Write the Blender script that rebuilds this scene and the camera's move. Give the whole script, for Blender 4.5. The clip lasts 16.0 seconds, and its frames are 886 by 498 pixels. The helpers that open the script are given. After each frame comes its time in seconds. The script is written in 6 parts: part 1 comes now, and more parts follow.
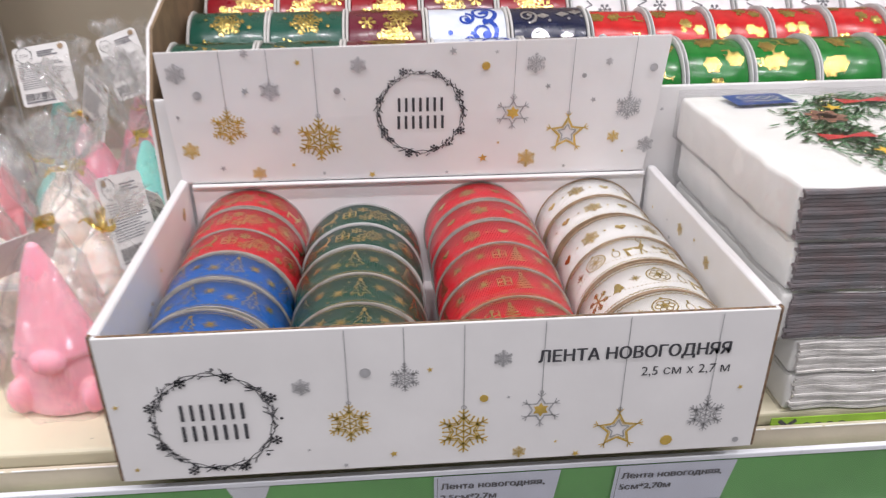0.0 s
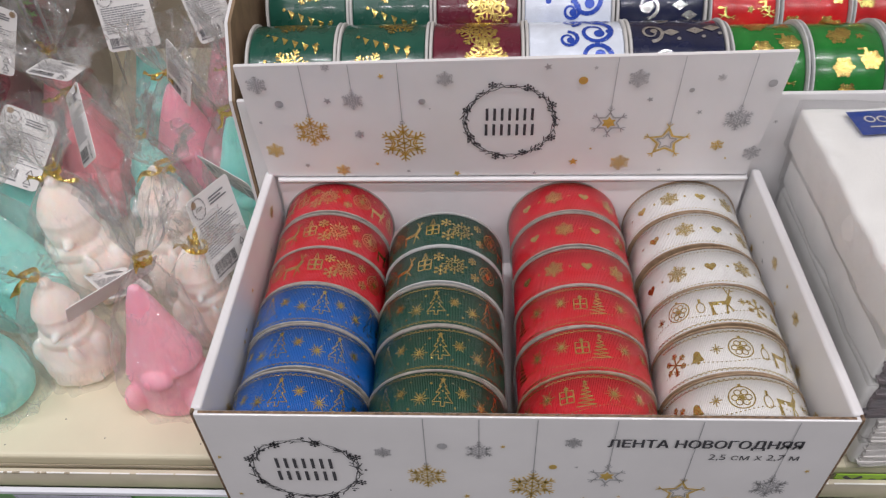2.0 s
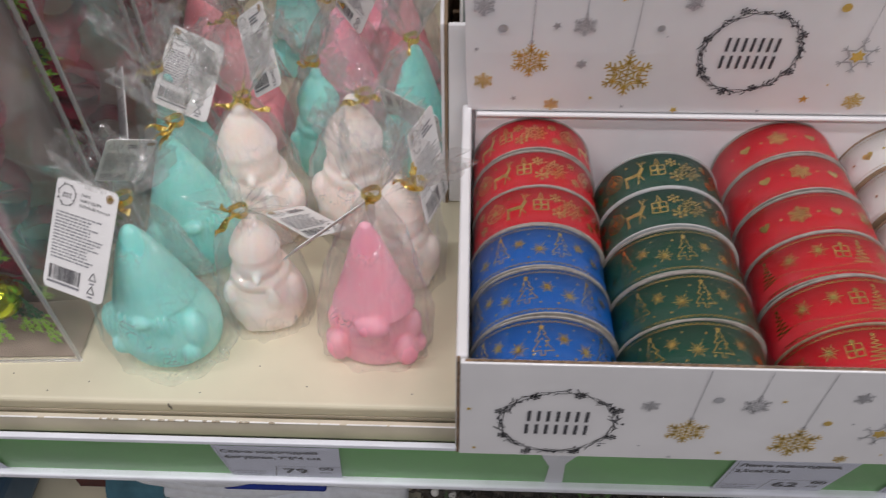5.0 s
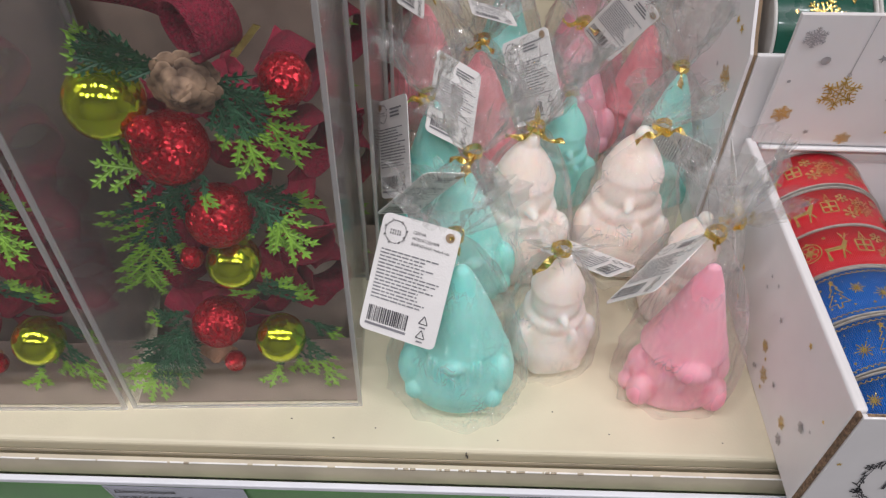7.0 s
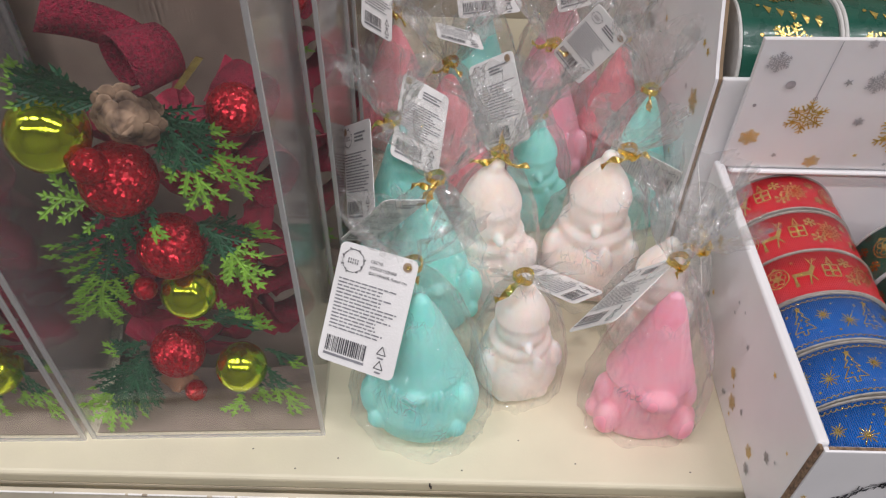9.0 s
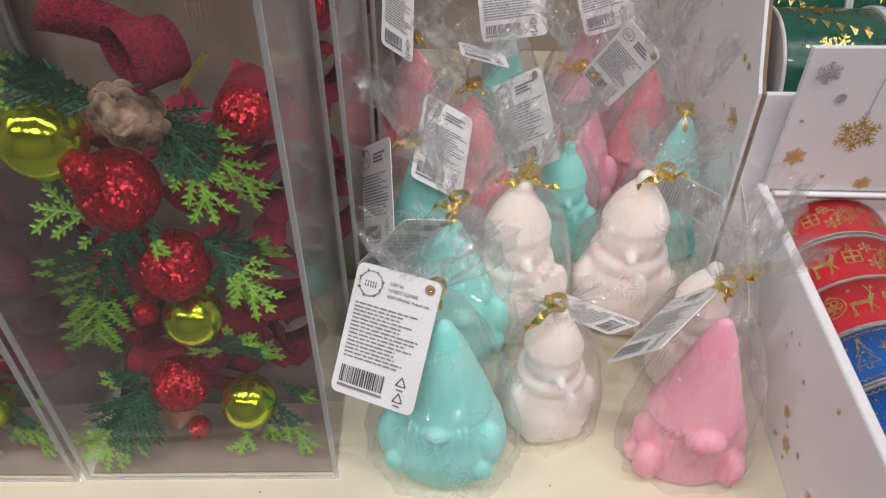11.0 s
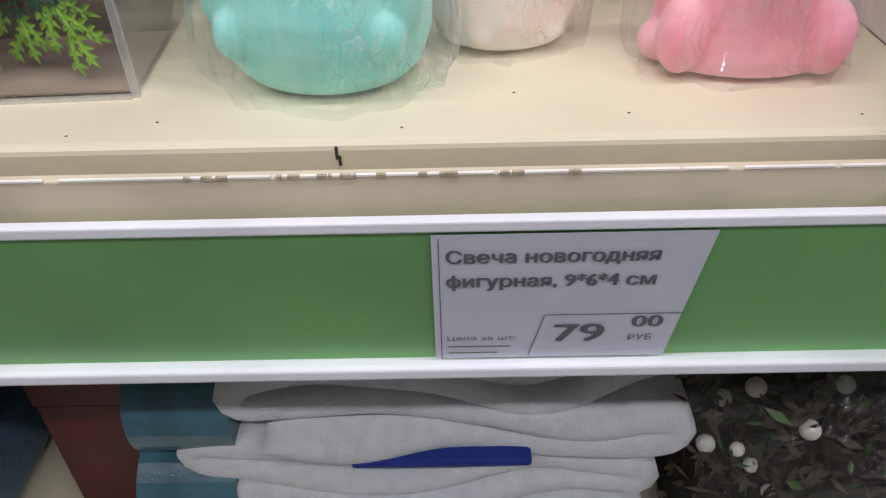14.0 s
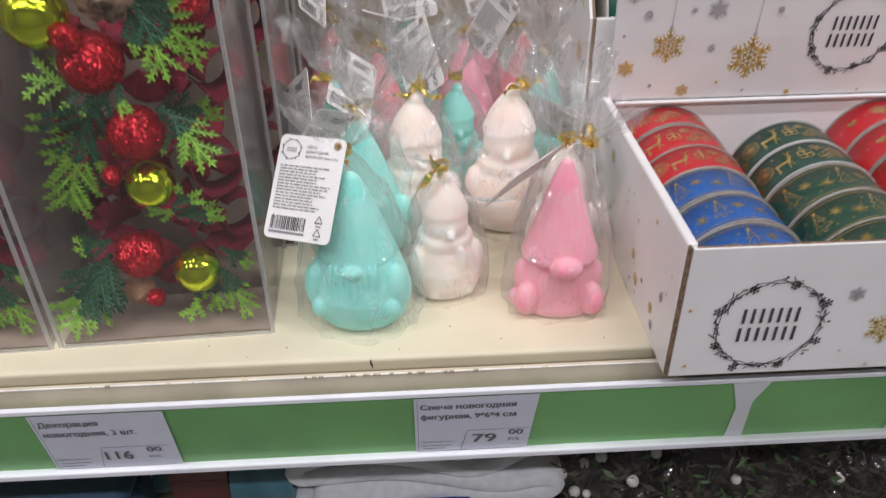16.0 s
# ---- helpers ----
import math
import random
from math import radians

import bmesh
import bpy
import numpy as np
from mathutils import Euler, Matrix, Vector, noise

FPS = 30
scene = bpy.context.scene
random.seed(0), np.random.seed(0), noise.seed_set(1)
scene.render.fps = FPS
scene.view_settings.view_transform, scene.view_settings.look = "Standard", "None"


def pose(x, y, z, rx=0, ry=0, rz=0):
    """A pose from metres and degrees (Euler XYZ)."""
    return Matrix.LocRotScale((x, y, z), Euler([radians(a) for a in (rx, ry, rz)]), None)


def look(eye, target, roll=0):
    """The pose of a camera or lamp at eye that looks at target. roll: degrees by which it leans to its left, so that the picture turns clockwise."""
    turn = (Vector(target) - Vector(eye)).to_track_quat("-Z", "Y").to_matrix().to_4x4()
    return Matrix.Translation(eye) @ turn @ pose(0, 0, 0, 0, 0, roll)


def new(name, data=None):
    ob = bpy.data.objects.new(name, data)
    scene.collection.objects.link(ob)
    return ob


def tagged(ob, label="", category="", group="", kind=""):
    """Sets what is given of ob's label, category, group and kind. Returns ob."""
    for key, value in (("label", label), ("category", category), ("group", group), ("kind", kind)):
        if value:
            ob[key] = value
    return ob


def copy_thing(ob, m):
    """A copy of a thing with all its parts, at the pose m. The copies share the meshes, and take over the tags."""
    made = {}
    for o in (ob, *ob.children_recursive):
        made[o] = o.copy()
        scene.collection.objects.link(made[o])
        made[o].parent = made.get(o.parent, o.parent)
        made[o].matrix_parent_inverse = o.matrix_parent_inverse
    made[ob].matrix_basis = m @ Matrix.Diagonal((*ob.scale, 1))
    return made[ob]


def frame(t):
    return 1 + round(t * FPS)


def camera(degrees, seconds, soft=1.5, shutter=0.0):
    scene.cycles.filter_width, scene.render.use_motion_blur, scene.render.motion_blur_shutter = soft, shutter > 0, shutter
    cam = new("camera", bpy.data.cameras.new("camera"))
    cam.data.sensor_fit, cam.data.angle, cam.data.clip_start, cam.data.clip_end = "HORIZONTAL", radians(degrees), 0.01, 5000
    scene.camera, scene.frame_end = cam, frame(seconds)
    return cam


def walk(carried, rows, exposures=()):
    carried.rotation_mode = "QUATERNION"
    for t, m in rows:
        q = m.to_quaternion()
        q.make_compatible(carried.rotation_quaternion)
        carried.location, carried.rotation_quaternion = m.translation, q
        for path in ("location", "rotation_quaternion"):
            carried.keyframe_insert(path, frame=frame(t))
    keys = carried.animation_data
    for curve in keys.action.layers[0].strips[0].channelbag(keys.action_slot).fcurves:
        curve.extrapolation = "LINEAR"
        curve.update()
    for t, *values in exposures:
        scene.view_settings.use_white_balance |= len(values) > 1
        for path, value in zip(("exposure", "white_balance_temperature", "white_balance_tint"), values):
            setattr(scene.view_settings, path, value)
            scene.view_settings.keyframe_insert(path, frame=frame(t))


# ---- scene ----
cam = camera(60.3, 16.0, soft=1.2, shutter=0.25)
PATH = [
    (0, (0.128, -0.271, 1.251), (0.271, 1.507, 0.347), -0.1),
    (0.5, (0.115, -0.332, 1.323), (0.2, 1.401, 0.327), -1.3),
    (1, (0.129, -0.298, 1.34), (0.157, 1.361, 0.223), -2.0),
    (1.5, (0.137, -0.236, 1.366), (0.096, 1.316, 0.106), -2.3),
    (2, (0.133, -0.19, 1.364), (0.039, 1.248, -0.022), -2.6),
    (2.5, (0.13, -0.163, 1.374), (0.034, 1.198, -0.089), -2.1),
    (3, (0.132, -0.146, 1.371), (0.053, 1.175, -0.128), -1.4),
    (3.5, (0.131, -0.15, 1.374), (0.076, 1.164, -0.133), -0.7),
    (4, (0.12, -0.159, 1.361), (0.08, 1.166, -0.136), -0.3),
    (4.5, (0.068, -0.168, 1.35), (0.019, 1.177, -0.13), -0.6),
    (5, (0.006, -0.178, 1.34), (-0.052, 1.177, -0.13), -0.7),
    (5.2, (-0.014, -0.181, 1.326), (-0.084, 1.193, -0.126), -1.0),
    (7.3, (-0.162, -0.159, 1.334), (-0.168, 1.233, -0.102), 1.4),
    (7.5, (-0.156, -0.16, 1.335), (-0.169, 1.239, -0.095), 1.1),
    (8, (-0.142, -0.154, 1.336), (-0.153, 1.249, -0.089), 1.0),
    (8.5, (-0.139, -0.153, 1.333), (-0.147, 1.249, -0.092), 1.0),
    (9, (-0.14, -0.151, 1.335), (-0.148, 1.255, -0.087), 1.1),
    (9.2, (-0.138, -0.15, 1.335), (-0.146, 1.262, -0.081), 1.2),
    (11.5, (-0.144, -0.14, 1.278), (-0.205, 1.366, -0.037), -0.2),
    (12, (-0.14, -0.162, 1.233), (-0.144, 1.331, -0.098), 0.8),
    (12.5, (-0.135, -0.177, 1.19), (-0.141, 1.322, -0.135), 0.2),
    (13, (-0.124, -0.156, 1.136), (-0.156, 1.365, -0.163), -0.7),
    (13.5, (-0.12, -0.133, 1.088), (-0.141, 1.422, -0.169), -1.1),
    (14, (-0.119, -0.13, 1.089), (-0.138, 1.445, -0.144), -1.5),
    (14.5, (-0.119, -0.148, 1.114), (-0.094, 1.46, -0.075), -1.1),
    (15, (-0.117, -0.187, 1.164), (-0.099, 1.444, 0.007), -1.1),
    (15.5, (-0.128, -0.237, 1.204), (-0.034, 1.409, 0.072), 0.0),
    (16, (-0.12, -0.277, 1.269), (-0.045, 1.384, 0.157), -0.8),
]
EXPOSURE = [(0.0, 0.5), (0.5, 0.15), (1.5, 0.02), (3.0, -0.12), (5.0, -0.14), (7.5, 0.03), (9.0, 0.05), (12.0, 0.03), (13.5, 0.18), (15.0, 0.16), (16.0, 0.2)]
walk(cam, [(t, look(eye, target, roll)) for t, eye, target, roll in PATH], EXPOSURE)

# ---- light ----
world = bpy.data.worlds.new("world")
scene.world = world
world.use_nodes = True
world.node_tree.nodes["Background"].inputs[0].default_value = (1.0, 0.98, 0.95, 1)
world.node_tree.nodes["Background"].inputs[1].default_value = 0.25
LAMP_POWER = 6.3
for lx in (-2.0, -1.2, -0.4, 0.4, 1.2, 2.0):
    for ly in (-1.35, -0.35):
        lamp = new("ceiling_lamp", bpy.data.lights.new("ceiling_lamp", "AREA"))
        lamp.data.shape, lamp.data.size, lamp.data.size_y = "RECTANGLE", 0.45, 0.08
        lamp.data.energy, lamp.data.color = LAMP_POWER, (1.0, 0.962, 1.0)
        lamp.matrix_world = pose(lx, ly, 2.86)


# ---- materials ----
from mathutils.geometry import tessellate_polygon


def tree_of(name):
    m = bpy.data.materials.new(name)
    m.use_nodes = True
    nt = m.node_tree
    nt.nodes.clear()
    return m, nt, nt.nodes.new("ShaderNodeOutputMaterial")


def surface(name, col, rough=0.5, metal=0.0, var=0.08, scale=60.0, bump=0.15, bscale=900.0, coat=0.0, sss=0.0,
            col2=None, spread=(0.35, 0.65), dist=0.001, sheen=0.0):
    """A principled surface whose colour, gloss and relief vary at two scales."""
    m, nt, out = tree_of(name)
    b = nt.nodes.new("ShaderNodeBsdfPrincipled")
    tc = nt.nodes.new("ShaderNodeTexCoord")
    n1 = nt.nodes.new("ShaderNodeTexNoise")
    n1.inputs["Scale"].default_value, n1.inputs["Detail"].default_value = scale, 6
    ramp = nt.nodes.new("ShaderNodeValToRGB")
    low = [c * (1 - var) for c in col] if col2 is None else list(col2)
    high = [min(1, c * (1 + var)) for c in col]
    ramp.color_ramp.elements[0].color, ramp.color_ramp.elements[1].color = (*low, 1), (*high, 1)
    ramp.color_ramp.elements[0].position, ramp.color_ramp.elements[1].position = spread
    n2 = nt.nodes.new("ShaderNodeTexNoise")
    n2.inputs["Scale"].default_value, n2.inputs["Detail"].default_value = bscale, 4
    bp = nt.nodes.new("ShaderNodeBump")
    bp.inputs["Strength"].default_value, bp.inputs["Distance"].default_value = bump, dist
    rr = nt.nodes.new("ShaderNodeMapRange")
    rr.inputs[3].default_value, rr.inputs[4].default_value = max(0.02, rough - 0.08), min(1, rough + 0.08)
    link = nt.links.new
    link(tc.outputs["Object"], n1.inputs["Vector"])
    link(tc.outputs["Object"], n2.inputs["Vector"])
    link(n1.outputs["Fac"], ramp.inputs[0])
    link(ramp.outputs[0], b.inputs["Base Color"])
    link(n1.outputs["Fac"], rr.inputs[0])
    link(rr.outputs[0], b.inputs["Roughness"])
    link(n2.outputs["Fac"], bp.inputs["Height"])
    link(bp.outputs[0], b.inputs["Normal"])
    link(b.outputs[0], out.inputs[0])
    b.inputs["Metallic"].default_value = metal
    b.inputs["Coat Weight"].default_value = coat
    b.inputs["Coat Roughness"].default_value = 0.08
    b.inputs["Sheen Weight"].default_value = sheen
    if sss:
        b.inputs["Subsurface Weight"].default_value = sss
        b.inputs["Specular IOR Level"].default_value = 0.2
        b.inputs["Subsurface Radius"].default_value = (1.0, 0.7, 0.6)
        b.inputs["Subsurface Scale"].default_value = 0.009
    return m


def film(name, tint=(0.97, 0.97, 0.97), gloss=1.0, rough=0.06, scale=120.0, bump=0.5, haze=0.03, dist=0.002, base=0.05, stretch=(1, 1, 1), crumple=0.0, cell=200.0, crease_glint=0.6):
    """Clear plastic film: see-through, with a mirror gloss that grows towards its edges and a little haze."""
    m, nt, out = tree_of(name)
    tc, n = nt.nodes.new("ShaderNodeTexCoord"), nt.nodes.new("ShaderNodeTexNoise")
    n.inputs["Scale"].default_value, n.inputs["Detail"].default_value = scale, 3
    n.inputs["Distortion"].default_value = 0.8
    bp, fr = nt.nodes.new("ShaderNodeBump"), nt.nodes.new("ShaderNodeLayerWeight")
    bp.inputs["Strength"].default_value, bp.inputs["Distance"].default_value = bump, dist
    fr.inputs["Blend"].default_value = 0.12
    tr, gl, df = (nt.nodes.new("ShaderNodeBsdf" + k) for k in ("Transparent", "Glossy", "Diffuse"))
    tr.inputs[0].default_value = (*tint, 1)
    gl.inputs["Roughness"].default_value = rough
    df.inputs[0].default_value = (0.85, 0.85, 0.85, 1)
    mul = nt.nodes.new("ShaderNodeMath")
    mul.operation, mul.use_clamp = "MULTIPLY_ADD", True
    mul.inputs[1].default_value, mul.inputs[2].default_value = gloss, base
    a, c, hz = (nt.nodes.new("ShaderNodeMixShader") for _ in range(3))
    tl = nt.nodes.new("ShaderNodeBsdfTranslucent")
    tl.inputs[0].default_value = (0.95, 0.95, 0.95, 1)
    hz.inputs[0].default_value = 0.5
    a.inputs[0].default_value = haze
    link = nt.links.new
    mp = nt.nodes.new("ShaderNodeMapping")
    mp.inputs["Scale"].default_value = stretch
    link(tc.outputs["Object"], mp.inputs["Vector"])
    link(mp.outputs[0], n.inputs["Vector"])
    link(n.outputs["Fac"], bp.inputs["Height"])
    bent = bp.outputs[0]
    if crumple:
        vo = nt.nodes.new("ShaderNodeTexVoronoi")
        vo.inputs["Scale"].default_value, vo.inputs["Randomness"].default_value = cell, 1.0
        tilt, add, unit = (nt.nodes.new("ShaderNodeVectorMath") for _ in range(3))
        tilt.operation, add.operation, unit.operation = "MULTIPLY_ADD", "ADD", "NORMALIZE"
        tilt.inputs[1].default_value, tilt.inputs[2].default_value = (crumple,) * 3, (-crumple / 2,) * 3
        link(mp.outputs[0], vo.inputs["Vector"])
        link(vo.outputs["Color"], tilt.inputs[0])
        link(tilt.outputs[0], add.inputs[0])
        link(bent, add.inputs[1])
        link(add.outputs[0], unit.inputs[0])
        bent = unit.outputs[0]
        # creases scatter white: thin lines between facets, two sizes; glints put into the haze
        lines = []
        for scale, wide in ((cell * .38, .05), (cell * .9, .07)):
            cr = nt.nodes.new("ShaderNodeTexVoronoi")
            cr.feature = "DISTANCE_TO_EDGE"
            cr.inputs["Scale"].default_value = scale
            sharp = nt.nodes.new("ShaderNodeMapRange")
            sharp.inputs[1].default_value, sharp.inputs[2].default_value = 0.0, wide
            sharp.inputs[3].default_value, sharp.inputs[4].default_value = crease_glint, haze
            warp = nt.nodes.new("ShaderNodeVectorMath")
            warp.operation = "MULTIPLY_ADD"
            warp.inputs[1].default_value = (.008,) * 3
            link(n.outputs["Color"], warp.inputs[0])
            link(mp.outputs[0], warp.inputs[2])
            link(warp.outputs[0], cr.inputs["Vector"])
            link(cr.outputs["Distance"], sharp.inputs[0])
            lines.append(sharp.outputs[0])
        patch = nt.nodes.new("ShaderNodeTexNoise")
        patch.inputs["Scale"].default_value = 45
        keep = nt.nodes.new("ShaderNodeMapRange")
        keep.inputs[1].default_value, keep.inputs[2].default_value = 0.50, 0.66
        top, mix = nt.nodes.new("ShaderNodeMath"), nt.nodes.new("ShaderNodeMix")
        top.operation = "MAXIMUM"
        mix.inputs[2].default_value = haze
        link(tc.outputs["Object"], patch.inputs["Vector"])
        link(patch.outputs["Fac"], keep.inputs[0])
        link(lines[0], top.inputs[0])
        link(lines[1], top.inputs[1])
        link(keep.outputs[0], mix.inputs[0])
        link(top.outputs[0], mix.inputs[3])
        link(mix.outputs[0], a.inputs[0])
    for node in (gl, df, tl):
        link(bent, node.inputs["Normal"])
    link(fr.outputs["Facing"], mul.inputs[0])
    link(tr.outputs[0], a.inputs[1])
    link(df.outputs[0], hz.inputs[1])
    link(tl.outputs[0], hz.inputs[2])
    link(hz.outputs[0], a.inputs[2])
    link(mul.outputs[0], c.inputs[0])
    link(a.outputs[0], c.inputs[1])
    link(gl.outputs[0], c.inputs[2])
    link(c.outputs[0], out.inputs[0])
    return m


def grosgrain(name, col, rough=0.38, axis="X", ribs=260.0, coat=0.04, metal=0.0, low=0.58, high=1.18):
    """Ribbed ribbon wound on a spool: fine ribs across it, under a glossy wrap."""
    m, nt, out = tree_of(name)
    b = nt.nodes.new("ShaderNodeBsdfPrincipled")
    tc, sep = nt.nodes.new("ShaderNodeTexCoord"), nt.nodes.new("ShaderNodeSeparateXYZ")
    at = nt.nodes.new("ShaderNodeMath"); at.operation = "ARCTAN2"
    mu = nt.nodes.new("ShaderNodeMath"); mu.operation = "MULTIPLY"; mu.inputs[1].default_value = ribs
    si = nt.nodes.new("ShaderNodeMath"); si.operation = "SINE"
    n1 = nt.nodes.new("ShaderNodeTexNoise"); n1.inputs["Scale"].default_value = 90
    # Grooves darker, crests lighter: shading of the ribs put into the colour
    mx = nt.nodes.new("ShaderNodeMapRange"); mx.inputs[1].default_value = -1
    mx.inputs[3].default_value, mx.inputs[4].default_value = low, high
    hs = nt.nodes.new("ShaderNodeHueSaturation"); hs.inputs["Color"].default_value = (*col, 1)
    nv = nt.nodes.new("ShaderNodeMath"); nv.operation = "MULTIPLY_ADD"; nv.inputs[1].default_value = 0.12
    bp = nt.nodes.new("ShaderNodeBump"); bp.inputs["Strength"].default_value = 0.6; bp.inputs["Distance"].default_value = 0.0004
    link = nt.links.new
    link(tc.outputs["Object"], sep.inputs[0]); link(tc.outputs["Object"], n1.inputs["Vector"])
    link(sep.outputs["X" if axis == "Y" else "Y"], at.inputs[0]); link(sep.outputs["Z"], at.inputs[1])
    link(at.outputs[0], mu.inputs[0]); link(mu.outputs[0], si.inputs[0])
    link(si.outputs[0], mx.inputs[0]); link(si.outputs[0], bp.inputs["Height"])
    link(n1.outputs["Fac"], nv.inputs[0]); link(mx.outputs[0], nv.inputs[2])
    link(nv.outputs[0], hs.inputs["Value"]); link(hs.outputs[0], b.inputs["Base Color"])
    link(bp.outputs[0], b.inputs["Normal"]); link(b.outputs[0], out.inputs[0])
    b.inputs["Roughness"].default_value, b.inputs["Metallic"].default_value = rough, metal
    b.inputs["Specular IOR Level"].default_value = 0.22
    b.inputs["Coat Weight"].default_value, b.inputs["Coat Roughness"].default_value = coat, 0.12
    return m


def glitter(name, col, scale=950.0):
    """A ball coated with coarse metal glitter."""
    m, nt, out = tree_of(name)
    b = nt.nodes.new("ShaderNodeBsdfPrincipled")
    tc, v = nt.nodes.new("ShaderNodeTexCoord"), nt.nodes.new("ShaderNodeTexVoronoi")
    v.inputs["Scale"].default_value = scale
    ge = nt.nodes.new("ShaderNodeNewGeometry")
    tilt, add, unit = (nt.nodes.new("ShaderNodeVectorMath") for _ in range(3))
    tilt.operation, add.operation, unit.operation = "MULTIPLY_ADD", "ADD", "NORMALIZE"
    tilt.inputs[1].default_value, tilt.inputs[2].default_value = (1.1, 1.1, 1.1), (-.55, -.55, -.55)
    hs = nt.nodes.new("ShaderNodeHueSaturation"); hs.inputs["Color"].default_value = (*col, 1)
    mr = nt.nodes.new("ShaderNodeMapRange"); mr.inputs[3].default_value, mr.inputs[4].default_value = 0.6, 1.5
    link = nt.links.new
    link(tc.outputs["Object"], v.inputs["Vector"]); link(v.outputs["Color"], mr.inputs[0])
    link(mr.outputs[0], hs.inputs["Value"]); link(hs.outputs[0], b.inputs["Base Color"])
    link(v.outputs["Color"], tilt.inputs[0]); link(tilt.outputs[0], add.inputs[0]); link(ge.outputs["Normal"], add.inputs[1])
    link(add.outputs[0], unit.inputs[0]); link(unit.outputs[0], b.inputs["Normal"]); link(b.outputs[0], out.inputs[0])
    b.inputs["Metallic"].default_value, b.inputs["Roughness"].default_value = 0.65, 0.3
    return m


M_SHELF = surface("cream_painted_steel", (0.71, 0.655, 0.49), 0.42, var=0.06, scale=14, bump=0.08, bscale=700)
M_SHELF_LIP = surface("cream_lip_steel", (0.64, 0.57, 0.44), 0.45, var=0.1, scale=30, bump=0.1, bscale=500)
M_WALL = surface("beige_back_panel", (0.37, 0.325, 0.25), 0.6, var=0.08, scale=6)
M_CHIP = surface("chipped_paint", (0.06, 0.05, 0.05), 0.7)
M_SCUFF = surface("brown_scuffs", (0.44, 0.37, 0.27), 0.7, var=0.3, scale=300)
M_WORN = surface("worn_bare_edge", (0.9, 0.88, 0.84), 0.5)
M_RAIL_WHITE = surface("white_plastic_rail", (0.80, 0.82, 0.88), 0.3, var=0.05, scale=40)
M_RAIL_GREEN = surface("green_insert", (0.165, 0.46, 0.13), 0.35, var=0.12, scale=18, bump=0.05)
M_RAIL_CLEAR = film("clear_rail_cover", gloss=0.3, rough=0.2, scale=30, bump=0.1, haze=0.01, base=0.03)
M_PAPER = surface("price_paper", (0.74, 0.77, 0.89), 0.7, var=0.03)
M_TAG = surface("coated_tag_card", (0.80, 0.79, 0.78), 0.45, var=0.03)
M_INK = surface("dark_ink", (0.06, 0.06, 0.07), 0.6)
M_INK_GREY = surface("grey_ink", (0.14, 0.14, 0.16), 0.55)
M_INK_FINE = surface("fine_grey_ink", (0.22, 0.22, 0.24), 0.6)
M_CARTON = surface("white_coated_carton", (0.80, 0.79, 0.80), 0.38, var=0.03, scale=25, bump=0.06, bscale=300, coat=0.15)
M_KRAFT = surface("kraft_edge", (0.20, 0.13, 0.08), 0.8, var=0.5, scale=500, bump=0.5)
M_GOLD_INK = surface("gold_print", (0.72, 0.50, 0.12), 0.35, metal=0.45, var=0.15, scale=200)
M_SILVER_INK = surface("silver_print", (0.46, 0.46, 0.48), 0.4, metal=0.3, var=0.15, scale=200)
M_GOLD_FOIL = surface("gold_foil", (0.95, 0.68, 0.22), 0.22, metal=1.0, var=0.2, scale=300, bump=0.5, bscale=900)
M_SILVER_FOIL = surface("silver_foil", (0.85, 0.86, 0.9), 0.2, metal=1.0, var=0.2, scale=300, bump=0.4)
M_BLUE_FOIL = surface("blue_print", (0.03, 0.08, 0.45), 0.25, metal=0.2)
M_BLACK_FOIL = surface("black_print", (0.01, 0.012, 0.03), 0.3)
M_WHITE_CARD = surface("white_spool_card", (0.58, 0.57, 0.55), 0.55, var=0.08, scale=150)
M_SPOOL_CARD = surface("grey_white_spool_card", (0.36, 0.335, 0.30), 0.6, var=0.2, scale=200)
M_KRAFT_CARD = surface("kraft_spool_card", (0.34, 0.24, 0.15), 0.7, var=0.2, scale=200)
M_GREY_CARD = surface("grey_spool_card", (0.52, 0.53, 0.53), 0.5, var=0.1, scale=150)
M_WRAP = film("shrink_wrap", gloss=0.35, rough=0.05, scale=70, bump=0.6, haze=0.0, dist=0.004, base=0.05)
M_BAG = film("cellophane_bag", tint=(0.99, 0.99, 0.985), gloss=0.30, rough=0.10, scale=95, bump=0.7, haze=0.10, dist=0.008, base=0.08, stretch=(1, 1, 0.45), crumple=0.75, cell=260.0, crease_glint=0.36)
M_CLEAR_BAG = film("clear_garland_bag", gloss=0.5, rough=0.05, scale=70, bump=0.8, haze=0.004, dist=0.006, base=0.05)
M_PVC = film("clear_pvc", tint=(0.985, 0.985, 0.985), gloss=0.25, rough=0.1, scale=12, bump=0.08, haze=0.012, base=0.03)
M_THIN_WRAP = film("napkin_wrapper", gloss=0.4, rough=0.08, scale=80, bump=0.6, haze=0.02, dist=0.003, base=0.05)
M_PVC_SIDE = film("clear_pvc_side", tint=(0.97, 0.97, 0.97), gloss=0.75, rough=0.12, scale=25, bump=0.15, haze=0.05, base=0.06)
# Strong white haze puts the reflections along the box folds into the material
M_PVC_EDGE = film("hazed_pvc_fold", tint=(0.8, 0.8, 0.8), gloss=0.5, rough=0.15, scale=60, bump=0.3, haze=0.35, base=0.2)
M_NAVY_BAND = surface("dark_band", (0.02, 0.022, 0.03), 0.3)
M_BACKING = surface("brown_backing_card", (0.44, 0.345, 0.285), 0.7, var=0.12, scale=60)
